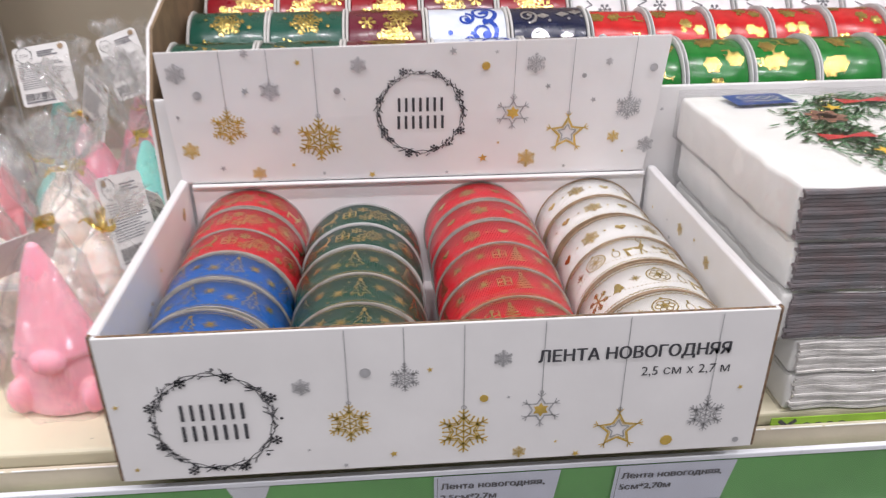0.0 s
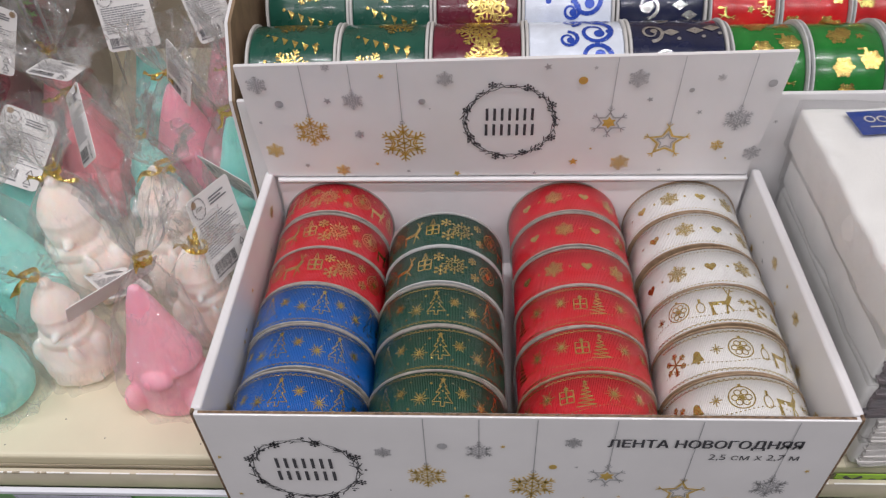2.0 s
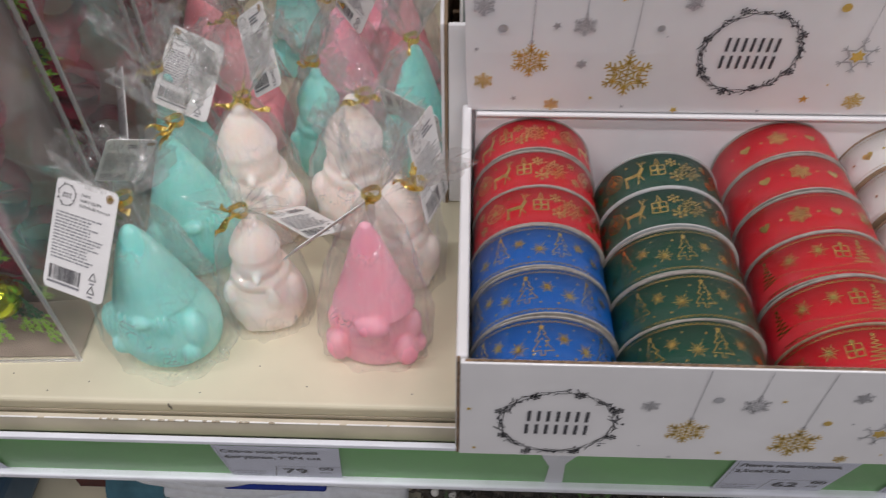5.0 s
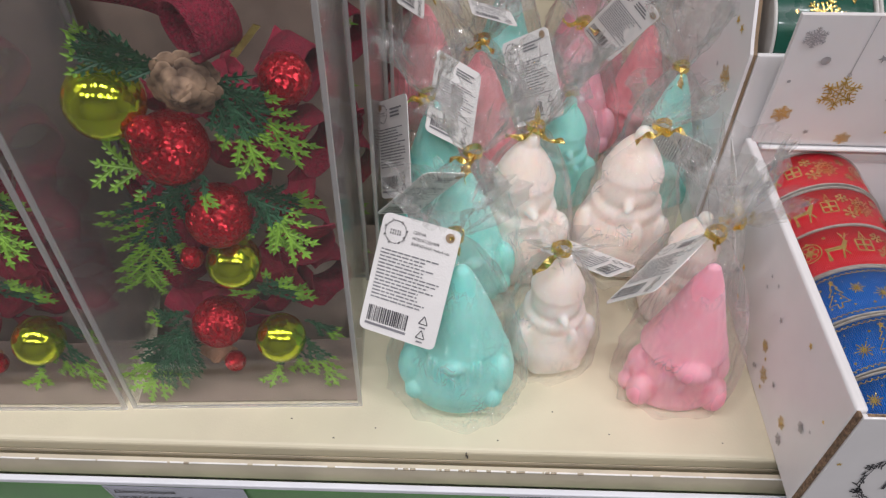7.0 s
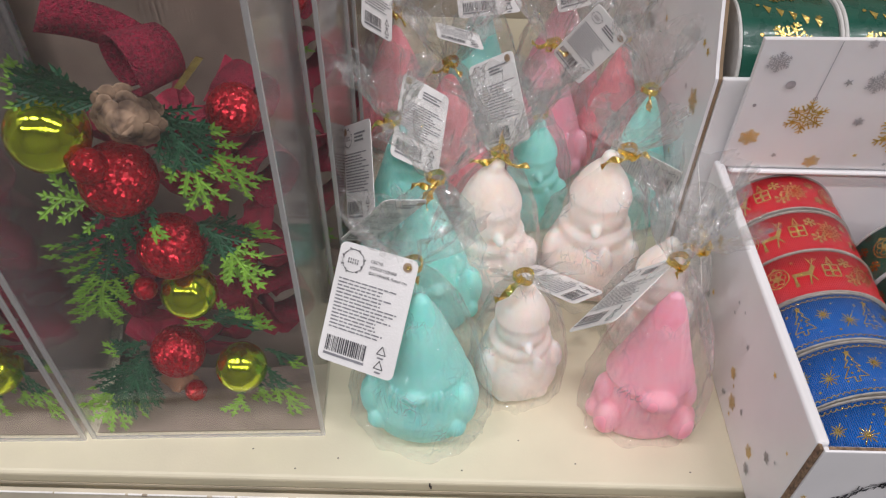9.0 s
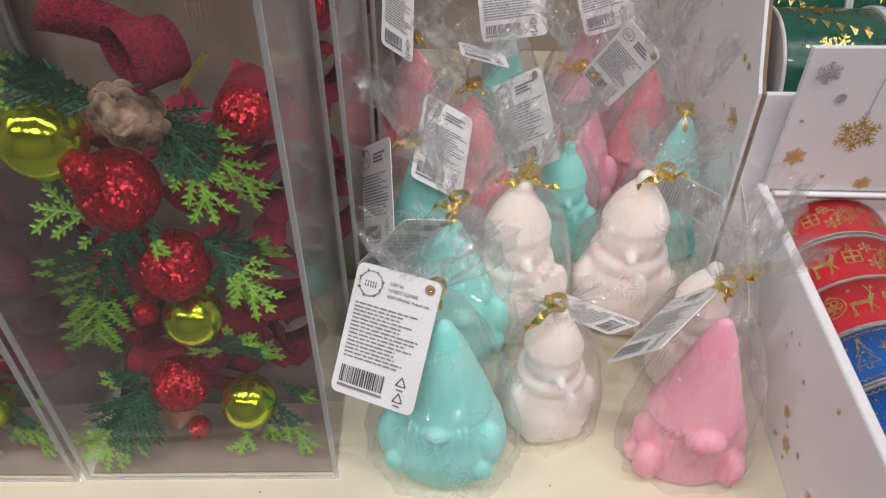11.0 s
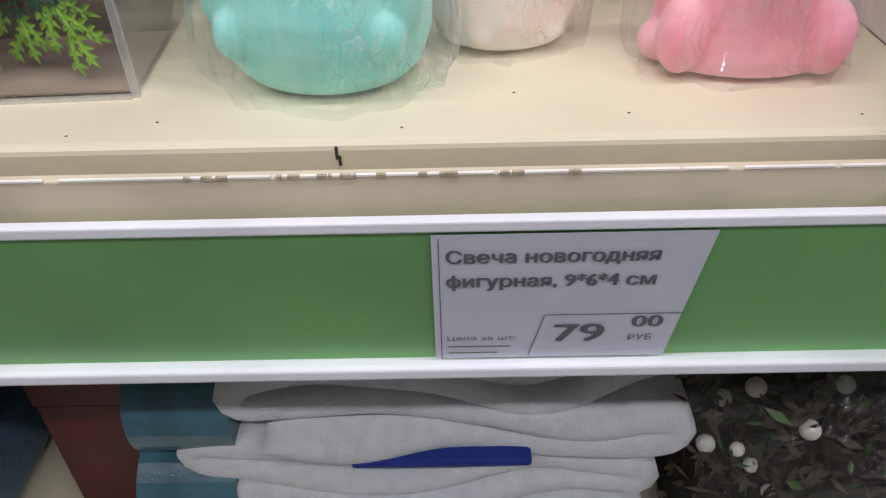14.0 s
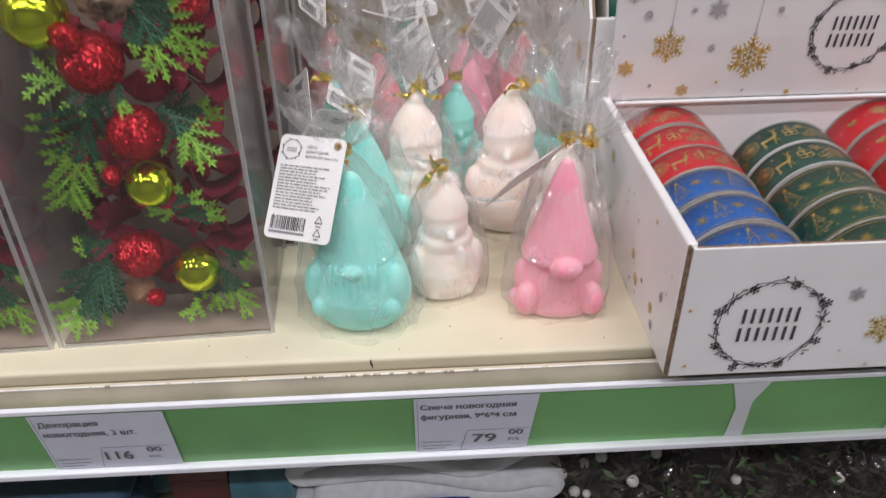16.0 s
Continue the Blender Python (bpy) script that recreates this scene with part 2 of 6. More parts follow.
M_BASE_CARD = surface("dark_kraft_base_card", (0.25, 0.19, 0.155), 0.7, var=0.15, scale=80)
M_BURLAP = surface("burgundy_burlap", (0.25, 0.008, 0.034), 0.85, var=0.5, scale=900, bump=1.0, bscale=1400, dist=0.002)
M_PETAL = surface("burgundy_cloth", (0.30, 0.014, 0.045), 0.8, var=0.35, scale=200, bump=0.5)
M_LIME = surface("lime_mirror_ball", (0.62, 0.74, 0.03), 0.06, metal=0.95, var=0.06, scale=30, bump=0.25, bscale=160, dist=0.002)
M_RED_GLITTER = glitter("red_glitter", (0.48, 0.012, 0.024))
M_CONE = surface("pine_cone", (0.30, 0.20, 0.13), 0.8, var=0.5, scale=160, col2=(0.07, 0.04, 0.025))
M_SPRIG_DARK = surface("dark_needles", (0.022, 0.10, 0.045), 0.45, var=0.3, scale=200)
M_SPRIG_TIP = surface("bright_needles", (0.24, 0.47, 0.05), 0.45, var=0.25, scale=200)
M_TWINE = surface("brown_wood", (0.4, 0.22, 0.13), 0.8)
WAX = {
    "teal": surface("mint_wax", (0.27, 0.72, 0.66), 0.55, coat=0.0, var=0.1, scale=60, bump=0.12, bscale=250, sss=0.85, col2=(0.40, 0.84, 0.77)),
    "pink": surface("pink_wax", (0.96, 0.36, 0.46), 0.55, coat=0.0, var=0.08, scale=60, bump=0.12, bscale=250, sss=0.85, col2=(0.95, 0.46, 0.54)),
    "white": surface("blush_white_wax", (0.93, 0.75, 0.67), 0.55, coat=0.0, var=0.05, scale=60, bump=0.12, bscale=250, sss=0.85, col2=(0.92, 0.84, 0.81)),
    "rose": surface("deep_rose_wax", (0.88, 0.34, 0.38), 0.55, coat=0.0, var=0.1, scale=60, bump=0.12, bscale=250, sss=0.4),
}
M_FLEECE = surface("white_fleece", (0.86, 0.89, 0.95), 0.95, var=0.06, scale=150, bump=0.9, bscale=1500, dist=0.002, sheen=0.5)
M_BLUE_CLOTH = surface("blue_cloth", (0.01, 0.03, 0.25), 0.8)
M_TEAL_WRAP = surface("teal_gift_wrap", (0.055, 0.145, 0.19), 0.22, var=0.2, scale=50)
M_TIN = surface("pale_blue_tin", (0.08, 0.15, 0.24), 0.3, var=0.12, scale=40)
M_RED_BOX = surface("dark_red_card", (0.075, 0.005, 0.008), 0.5, var=0.3, scale=40)
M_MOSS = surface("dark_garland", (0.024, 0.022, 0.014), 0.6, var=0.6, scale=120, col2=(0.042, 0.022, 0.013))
M_LEAF = surface("garland_leaf", (0.045, 0.11, 0.022), 0.5, var=0.3)
M_BERRY = surface("white_berry", (0.75, 0.74, 0.70), 0.4)
M_FLOOR = surface("grey_floor_tile", (0.24, 0.24, 0.236), 0.4, scale=2)
M_PLASTER = surface("bounce_plaster", (0.27, 0.265, 0.26), 0.8, scale=2)
M_NAPKIN = surface("white_napkin", (0.84, 0.84, 0.82), 0.85, var=0.03, scale=80, bump=0.4, bscale=600)
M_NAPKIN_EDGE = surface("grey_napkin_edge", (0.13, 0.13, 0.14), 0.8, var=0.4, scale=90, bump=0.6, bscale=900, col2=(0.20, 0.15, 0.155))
M_NAPKIN_PALE = surface("pale_napkin_edge", (0.68, 0.66, 0.64), 0.85, var=0.1, scale=120, bump=0.6, bscale=900)
M_FIR = surface("printed_fir_green", (0.05, 0.16, 0.06), 0.6, var=0.4, scale=200)
M_RED_PRINT = surface("printed_red", (0.55, 0.03, 0.04), 0.5, var=0.2, scale=100)
M_BROWN_PRINT = surface("printed_cone_brown", (0.30, 0.14, 0.10), 0.6, var=0.4, scale=300)
M_YELLOW_PRINT = surface("printed_yellow", (0.85, 0.55, 0.05), 0.5)
M_BLUE_LOGO = surface("printed_blue", (0.015, 0.05, 0.28), 0.4)


# ---- mesh helpers ----
def thing(name, at=(0, 0, 0), label="", category="", group="", kind=""):
    ob = new(name)
    ob.empty_display_size = 0.01
    ob.matrix_world = Matrix.Translation(at)
    return tagged(ob, label, category, group, kind)


def part(name, data, material, parent=None, label="", smooth=False, kind="", at=None):
    """Links a bmesh or mesh as one object, under its thing where there is one."""
    if isinstance(data, bmesh.types.BMesh):
        me = bpy.data.meshes.new(name)
        bmesh.ops.recalc_face_normals(data, faces=data.faces[:])
        data.to_mesh(me)
        data.free()
    else:
        me = data
    if smooth:
        me.shade_smooth()
    if material is not None and not me.materials:
        me.materials.append(material)
    ob = new(name, me)
    if parent is not None:
        ob.parent = parent
    if at is not None:
        ob.matrix_local = at
    return tagged(ob, label, "", "", kind)


def add_box(bm, x0, x1, y0, y1, z0, z1, bevel=0.0, segs=2):
    made = bmesh.ops.create_cube(bm, size=1.0)["verts"]
    for v in made:
        v.co = Vector(((x0 + x1) / 2 + v.co.x * (x1 - x0), (y0 + y1) / 2 + v.co.y * (y1 - y0), (z0 + z1) / 2 + v.co.z * (z1 - z0)))
    if bevel:
        edges = list({e for v in made for e in v.link_edges})
        bmesh.ops.bevel(bm, geom=edges, offset=bevel, segments=segs, affect="EDGES", profile=0.5)
    return bm


def box(x0, x1, y0, y1, z0, z1, bevel=0.0, segs=2):
    return add_box(bmesh.new(), x0, x1, y0, y1, z0, z1, bevel, segs)


def add_ball(bm, c, r, u=16, v=10, scale=(1, 1, 1), m=None):
    made = bmesh.ops.create_uvsphere(bm, u_segments=u, v_segments=v, radius=r)["verts"]
    for w in made:
        p = Vector((w.co.x * scale[0], w.co.y * scale[1], w.co.z * scale[2]))
        if m is not None:
            p = m @ p
        w.co = p + Vector(c)
    return bm


def add_lathe(bm, profile, n=32, centre=(0, 0, 0), squash=(1, 1), axis="Z"):
    """A body turned from (radius, height) pairs."""
    rings = []
    for r, z in profile:
        ring = []
        for k in range(n):
            a = 2 * math.pi * k / n
            p = (r * math.cos(a) * squash[0], r * math.sin(a) * squash[1], z)
            if axis == "Y":
                p = (p[0], p[2], p[1])
            elif axis == "X":
                p = (p[2], p[0], p[1])
            ring.append(bm.verts.new(Vector(p) + Vector(centre)))
        rings.append(ring)
    for a, b in zip(rings, rings[1:]):
        for k in range(n):
            bm.faces.new((a[k], a[(k + 1) % n], b[(k + 1) % n], b[k]))
    bm.faces.new(rings[0][::-1])
    bm.faces.new(rings[-1])
    return bm


def add_tube(bm, pts, r, n=8, taper=1.0):
    pts = [Vector(p) for p in pts]
    rings = []
    for i, p in enumerate(pts):
        d = (pts[min(i + 1, len(pts) - 1)] - pts[max(i - 1, 0)]).normalized()
        side = d.orthogonal().normalized()
        up = d.cross(side)
        rr = r * (1 + (taper - 1) * i / max(1, len(pts) - 1))
        rings.append([bm.verts.new(p + rr * (math.cos(2 * math.pi * k / n) * side + math.sin(2 * math.pi * k / n) * up)) for k in range(n)])
    for a, b in zip(rings, rings[1:]):
        for k in range(n):
            bm.faces.new((a[k], a[(k + 1) % n], b[(k + 1) % n], b[k]))
    bm.faces.new(rings[0][::-1])
    bm.faces.new(rings[-1])
    return bm


def add_strip(bm, pts, wides, thick=0.0004):
    """A band along pts; wides: half-width vectors."""
    rows = []
    for i, (p, w) in enumerate(zip(pts, wides)):
        p, w = Vector(p), Vector(w)
        d = Vector(pts[min(i + 1, len(pts) - 1)]) - Vector(pts[max(i - 1, 0)])
        nn = d.cross(w).normalized() * thick / 2
        rows.append([bm.verts.new(q) for q in (p - w - nn, p + w - nn, p + w + nn, p - w + nn)])
    for a, b in zip(rows, rows[1:]):
        for k in range(4):
            bm.faces.new((a[k], a[(k + 1) % 4], b[(k + 1) % 4], b[k]))
    bm.faces.new(rows[0][::-1])
    bm.faces.new(rows[-1])
    return bm


def fused(bm, voxel=0.001, smooth=6):
    """One closed skin round overlapping bodies, as from a mould."""
    me = bpy.data.meshes.new("raw")
    bm.to_mesh(me)
    bm.free()
    ob = new("raw", me)
    r = ob.modifiers.new("r", "REMESH")
    r.mode, r.voxel_size = "VOXEL", voxel
    s = ob.modifiers.new("s", "SMOOTH")
    s.iterations = smooth
    res = bpy.data.meshes.new_from_object(ob.evaluated_get(bpy.context.evaluated_depsgraph_get()))
    bpy.data.objects.remove(ob)
    bpy.data.meshes.remove(me)
    res.shade_smooth()
    return res


# ---- flat print: shapes in (u, v), laid on a plane or wound on a spool ----
class Print:
    def __init__(self):
        self.polys = []

    def poly(self, pts):
        self.polys.append([tuple(p) for p in pts])

    def stroke(self, a, b, w, cuts=1):
        a, b = Vector(a), Vector(b)
        d = (b - a)
        if d.length < 1e-9:
            return
        s = Vector((-d.y, d.x)).normalized() * w / 2
        for i in range(cuts):
            p, q = a + d * i / cuts, a + d * (i + 1) / cuts
            self.poly((p - s, q - s, q + s, p + s))

    def path(self, pts, w, closed=False):
        n = len(pts)
        for i in range(n if closed else n - 1):
            self.stroke(pts[i], pts[(i + 1) % n], w)

    def dot(self, c, r, n=10):
        self.poly([(c[0] + r * math.cos(6.2832 * k / n), c[1] + r * math.sin(6.2832 * k / n)) for k in range(n)])

    def ring(self, c, r, w, n=20, ry=None):
        ry = r if ry is None else ry
        self.path([(c[0] + r * math.cos(6.2832 * k / n), c[1] + ry * math.sin(6.2832 * k / n)) for k in range(n)], w, True)

    def star(self, c, r, ri=0.42, n=5, rot=math.pi / 2, w=0):
        pts = [(c[0] + (r if k % 2 == 0 else r * ri) * math.cos(rot + math.pi * k / n),
                c[1] + (r if k % 2 == 0 else r * ri) * math.sin(rot + math.pi * k / n)) for k in range(2 * n)]
        if w:
            self.path(pts, w, True)
        else:
            self.poly(pts)

    def flake(self, c, r, w, lace=False, rot=0.0):
        c = Vector(c)
        for k in range(6):
            a = rot + math.pi / 2 + k * math.pi / 3
            d, s = Vector((math.cos(a), math.sin(a))), Vector((-math.sin(a), math.cos(a)))
            self.stroke(c, c + d * r, w)
            for f, l in ((0.55, 0.3), (0.78, 0.22)):
                for sg in (-1, 1):
                    self.stroke(c + d * r * f, c + d * r * (f + l * 0.7) + s * sg * r * l * 0.8, w)
            if lace:
                e = Vector((math.cos(a + math.pi / 3), math.sin(a + math.pi / 3)))
                h = Vector((math.cos(a + math.pi / 6), math.sin(a + math.pi / 6)))
                self.stroke(c + d * r * 0.62, c + h * r * 0.36, w)
                self.stroke(c + e * r * 0.62, c + h * r * 0.36, w)
                self.stroke(c + d * r * 0.3, c + e * r * 0.3, w)
                self.stroke(c + h * r * 0.36, c + h * r * 0.7, w)
                self.dot(c + h * r * 0.74, w * 0.9, 6)

    def hang(self, c, r, top, w=0.0004):
        """The thread, with its small ring, from which an ornament hangs."""
        self.stroke((c[0], c[1] + r), (c[0], top), w)
        self.ring((c[0], c[1] + r * 1.08), r * 0.09, w, 8)

    def fir(self, c, h, w):
        x, y = c
        pts = [(0, .5), (-.12, .3), (-.04, .3), (-.22, .05), (-.08, .06), (-.32, -.3), (-.06, -.28), (-.06, -.45), (.06, -.45), (.06, -.28),
               (.32, -.3), (.08, .06), (.22, .05), (.04, .3), (.12, .3)]
        self.path([(x + a * h, y + b * h) for a, b in pts], w, True)
        self.star((x, y + h * .55), h * .12)
        for a, b in ((-.08, -.15), (.1, -.12), (0, .12)):
            self.dot((x + a * h, y + b * h), h * .04, 6)

    def scribble_tree(self, c, h, w):
        x, y = c
        pts = []
        for i in range(12):
            f = i / 11
            pts.append((x + (-1 if i % 2 else 1) * h * .06 + (-1 if i % 2 else 1) * h * .26 * f, y + h * (.42 - .8 * f)))
        self.path(pts, w)
        self.star((x, y + h * .5), h * .1)

    def heart(self, c, r):
        pts = []
        for k in range(16):
            t = 6.2832 * k / 16
            pts.append((c[0] + r * math.sin(t) ** 3, c[1] + r / 16 * (13 * math.cos(t) - 5 * math.cos(2 * t) - 2 * math.cos(3 * t) - math.cos(4 * t))))
        self.poly(pts)

    def bell(self, c, h):
        x, y = c
        self.poly([(x - .4 * h, y - .35 * h), (x - .25 * h, y), (x - .2 * h, y + .3 * h), (x, y + .45 * h), (x + .2 * h, y + .3 * h), (x + .25 * h, y), (x + .4 * h, y - .35 * h)])
        self.dot((x, y - .45 * h), .1 * h, 6)

    def deer(self, c, h):
        x, y = c
        self.poly([(x - .4 * h, y - .05 * h), (x - .42 * h, y + .12 * h), (x + .15 * h, y + .12 * h), (x + .3 * h, y + .4 * h), (x + .42 * h, y + .3 * h),
                   (x + .25 * h, y - .05 * h)])
        for a, b in ((-.38, -.5), (-.3, -.5), (.1, -.5), (.35, -.35)):
            self.stroke((x + (-.35 if a < 0 else .18) * h, y - .03 * h), (x + a * h, y + b * h), .06 * h)
        for a, b in ((.2, .75), (.42, .7)):
            self.stroke((x + .32 * h, y + .38 * h), (x + a * h, y + b * h), .04 * h)
            self.stroke((x + (a + .32) / 2 * h, y + .56 * h), (x + (a + .12) * h, y + .62 * h), .035 * h)

    def gift(self, c, h, w):
        x, y = c
        self.path([(x - h / 2, y - h / 2), (x + h / 2, y - h / 2), (x + h / 2, y + h / 2), (x - h / 2, y + h / 2)], w, True)
        self.stroke((x, y - h / 2), (x, y + h / 2), w * 1.5)
        self.stroke((x - h / 2, y), (x + h / 2, y), w * 1.5)

    def wreath(self, c, r, rnd):
        """A round garland of twigs, leaves and little stars."""
        c = Vector(c)
        for turn in range(2):
            pts = []
            for k in range(72):
                a = 6.2832 * k / 72
                q = r * (0.90 + 0.035 * math.sin(9 * a + turn * 3.1) + 0.01 * rnd.uniform(-1, 1))
                pts.append((c.x + q * math.cos(a), c.y + q * math.sin(a)))
            self.path(pts, r * 0.014, True)
        for k in range(110):
            a = rnd.uniform(0, 6.2832)
            q = r * rnd.uniform(0.86, 0.95)
            p = c + q * Vector((math.cos(a), math.sin(a)))
            b = a + rnd.choice((0.9, -0.9, 2.2, 1.5)) + rnd.uniform(-.3, .3)
            self.stroke(p, p + r * rnd.uniform(.07, .13) * Vector((math.cos(b), math.sin(b))), r * .019)
        for k in range(16):
            a = 6.2832 * (k + rnd.uniform(-.3, .3)) / 16
            p = c + r * rnd.uniform(.84, 1.04) * Vector((math.cos(a), math.sin(a)))
            if k % 2:
                self.flake(p, r * .09, r * .02)
            else:
                self.dot(p, r * .03, 6)

    def word_bars(self, c, wide, high, n, gap=0.35):
        """Upright bars for a wordmark."""
        step = wide / n
        for k in range(n):
            x = c[0] - wide / 2 + step * (k + .5)
            self.stroke((x, c[1] - high / 2), (x, c[1] + high / 2), step * .36)

    def mesh(self, place, name="print"):
        verts, faces = [], []
        for pl in self.polys:
            faces.append(range(len(verts), len(verts) + len(pl)))
            verts += [place(*p) for p in pl]
        me = bpy.data.meshes.new(name)
        me.from_pydata(verts, [], [list(f) for f in faces])
        return me


def on_plane(o, u, v):
    o, u, v = Vector(o), Vector(u), Vector(v)
    return lambda a, b: o + a * u + b * v


def on_spool(r, axis="Y"):
    """u runs round the spool from its top, v along its axis."""
    def place(a, b):
        t = a / r
        return (r * math.sin(t), b, r * math.cos(t)) if axis == "Y" else (b, -r * math.sin(t), r * math.cos(t))
    return place


def text_mesh(body, size, place, align="LEFT", stretch=1.0):
    """Letters as flat faces; each outline is filled with its own holes, as some letters have crossing outlines."""
    c = bpy.data.curves.new("text", "FONT")
    c.body, c.size, c.align_x, c.resolution_u, c.fill_mode = body, 1.0, align, 3, "NONE"
    ob = new("text", c)
    bpy.context.view_layer.update()
    raw = bpy.data.meshes.new_from_object(ob.evaluated_get(bpy.context.evaluated_depsgraph_get()))
    after = {}
    for e in raw.edges:
        after.setdefault(e.vertices[0], []).append(e.vertices[1])
        after.setdefault(e.vertices[1], []).append(e.vertices[0])
    seen, loops = set(), []
    for start in range(len(raw.vertices)):
        if start in seen or start not in after:
            continue
        loop, cur = [], start
        while cur is not None:
            seen.add(cur)
            loop.append(raw.vertices[cur].co.copy())
            cur = next((q for q in after[cur] if q not in seen), None)
        if len(loop) > 2:
            loops.append(loop)

    def area(l):
        return sum(l[i - 1].x * l[i].y - l[i].x * l[i - 1].y for i in range(len(l))) / 2

    def inside(q, l):
        odd = False
        for i in range(len(l)):
            a, b = l[i - 1], l[i]
            if (a.y > q.y) != (b.y > q.y) and q.x < (b.x - a.x) * (q.y - a.y) / (b.y - a.y) + a.x:
                odd = not odd
        return odd

    big = [abs(area(l)) for l in loops]
    holes = {i: [j for j in range(len(loops)) if big[j] > big[i] and all(inside(q, loops[j]) for q in loops[i])] for i in range(len(loops))}
    verts, faces = [], []
    for i, l in enumerate(loops):
        if holes[i]:
            continue
        group = [l] + [loops[j] for j in range(len(loops)) if i in holes[j]]
        flat = [q for g in group for q in g]
        faces += [tuple(len(verts) + k for k in t) for t in tessellate_polygon(group)]
        verts += [place(q.x * size * stretch, q.y * size) for q in flat]
    me = bpy.data.meshes.new("text")
    me.from_pydata(verts, [], faces)
    bpy.data.objects.remove(ob)
    bpy.data.curves.remove(c)
    bpy.data.meshes.remove(raw)
    return me

# ---- the shop: floor, walls, ceiling, shelf unit ----
SHELF = 1.0
# All but wall_north are unseen, added to close the room and bounce light
for nm, b, mt, lb, ct in (
    ("floor", (-3, 3, -2.6, 0.6, -0.05, 0.0), M_FLOOR, "unseen pale grey tiled floor, added for bounce light", "floor"),
    ("ceiling", (-3, 3, -2.6, 0.6, 2.9, 2.95), M_PLASTER, "unseen shop ceiling, added to close the room and bounce light", "ceiling"),
    ("wall_south", (-3, 3, -2.65, -2.6, 0.0, 2.9), M_PLASTER, "unseen pale wall across the aisle, added for bounce light", "wall"),
    ("wall_west", (-3.05, -3, -2.6, 0.6, 0.0, 2.9), M_PLASTER, "unseen pale side wall, added for bounce light", "wall"),
    ("wall_east", (3, 3.05, -2.6, 0.6, 0.0, 2.9), M_PLASTER, "unseen pale side wall, added for bounce light", "wall"),
    ("wall_north", (-3, 3, 0.47, 0.52, 0.0, 2.9), M_WALL, "beige steel back panel of the shelving", "wall"),
):
    tagged(part(nm, box(*b), mt), lb, ct, kind="structure")

shelf = thing("shelf", (0, 0, SHELF), "cream painted steel shop shelf with chipped front lip", "shelf", kind="structure")
bm = box(-1.4, 1.4, 0.0245, 0.47, -0.010, 0.0, 0.0022, 3)
part("board", bm, M_SHELF, shelf)
part("front_lip", box(-1.4, 1.4, 0.0165, 0.0195, -0.0185, -0.0040, 0.0007, 3), M_SHELF_LIP, shelf)
part("board_face", box(-1.4, 1.4, 0.0247, 0.030, -0.030, -0.0095), M_SHELF_LIP, shelf)
part("support", box(-1.4, 1.4, 0.031, 0.06, -0.05, -0.0105), M_SHELF_LIP, shelf)
rnd = random.Random(5)
chips, worn = bmesh.new(), bmesh.new()
x = -0.60
while x < 0.62:
    w = rnd.uniform(0.010, 0.060)
    add_box(worn, x, x + w, 0.0163, 0.0171, -0.0043, -0.0038)
    x += w + rnd.uniform(0.0005, 0.004)
for x, y in ((-0.102, 0.048), (-0.047, 0.047), (-0.13, 0.031), (-0.19, 0.036), (-0.232, 0.04), (-0.02, 0.033), (-0.075, 0.036), (-0.21, 0.03)):
    add_ball(chips, (x, y, 0), 0.0004, 6, 4, (1.2, 1, 0.3))
add_box(chips, -0.1455, -0.1448, 0.0243, 0.0247, -0.0045, -0.0012)
add_box(chips, -0.1449, -0.1442, 0.0243, 0.0247, -0.0062, -0.0035)
scuffs = bmesh.new()
for k in range(24):
    x = rnd.choice((rnd.uniform(-0.40, 0.42), rnd.uniform(-0.19, -0.09)))
    add_box(scuffs, x, x + rnd.uniform(0.0006, 0.0030), 0.0161, 0.0170, -0.0046, -0.0037)
part("scuff", scuffs, M_SCUFF, shelf, "brown scuffs along the lip", kind="stuff")
part("paint_chip", chips, M_CHIP, shelf, "dark chips in the cream paint", kind="stuff")
part("worn_edge", worn, M_WORN, shelf, "bare worn streaks along the lip", kind="stuff")

# price rail in front of the lip
RY0, RZ0, RY1, RZ1 = 0.0110, -0.0150, 0.0190, -0.0660
rail = thing("price_rail", (0, 0, SHELF), "green shelf price rail with white lips and clear cover", "price rail", kind="structure")


def rail_at(x, f, lift=0.0):
    return Vector((x, RY0 + (RY1 - RY0) * f - lift, RZ0 + (RZ1 - RZ0) * f))


bm = bmesh.new()
vs = [bm.verts.new(rail_at(x, f, -d)) for d in (0, 0.0025) for x, f in ((-1.4, 0), (1.4, 0), (1.4, 1), (-1.4, 1))]
for f in ((0, 1, 2, 3), (7, 6, 5, 4), (0, 4, 5, 1), (1, 5, 6, 2), (2, 6, 7, 3), (3, 7, 4, 0)):
    bm.faces.new([vs[i] for i in f])
part("green_insert", bm, M_RAIL_GREEN, rail)
part("top_lip", box(-1.4, 1.4, 0.0098, 0.0130, -0.0160, -0.0126, 0.0007, 3), M_RAIL_WHITE, rail, "white top lip")
part("bottom_lip", box(-1.4, 1.4, 0.0145, 0.0215, -0.0705, -0.0658, 0.0012, 3), M_RAIL_WHITE, rail, "white bottom lip")
bm = bmesh.new()
vs = [bm.verts.new(rail_at(x, f, 0.0026)) for x, f in ((-1.4, 0.0), (1.4, 0.0), (1.4, 1), (-1.4, 1))]
bm.faces.new(vs)
part("clear_cover", bm, M_RAIL_CLEAR, rail, "clear plastic cover").visible_shadow = False
bm = bmesh.new()
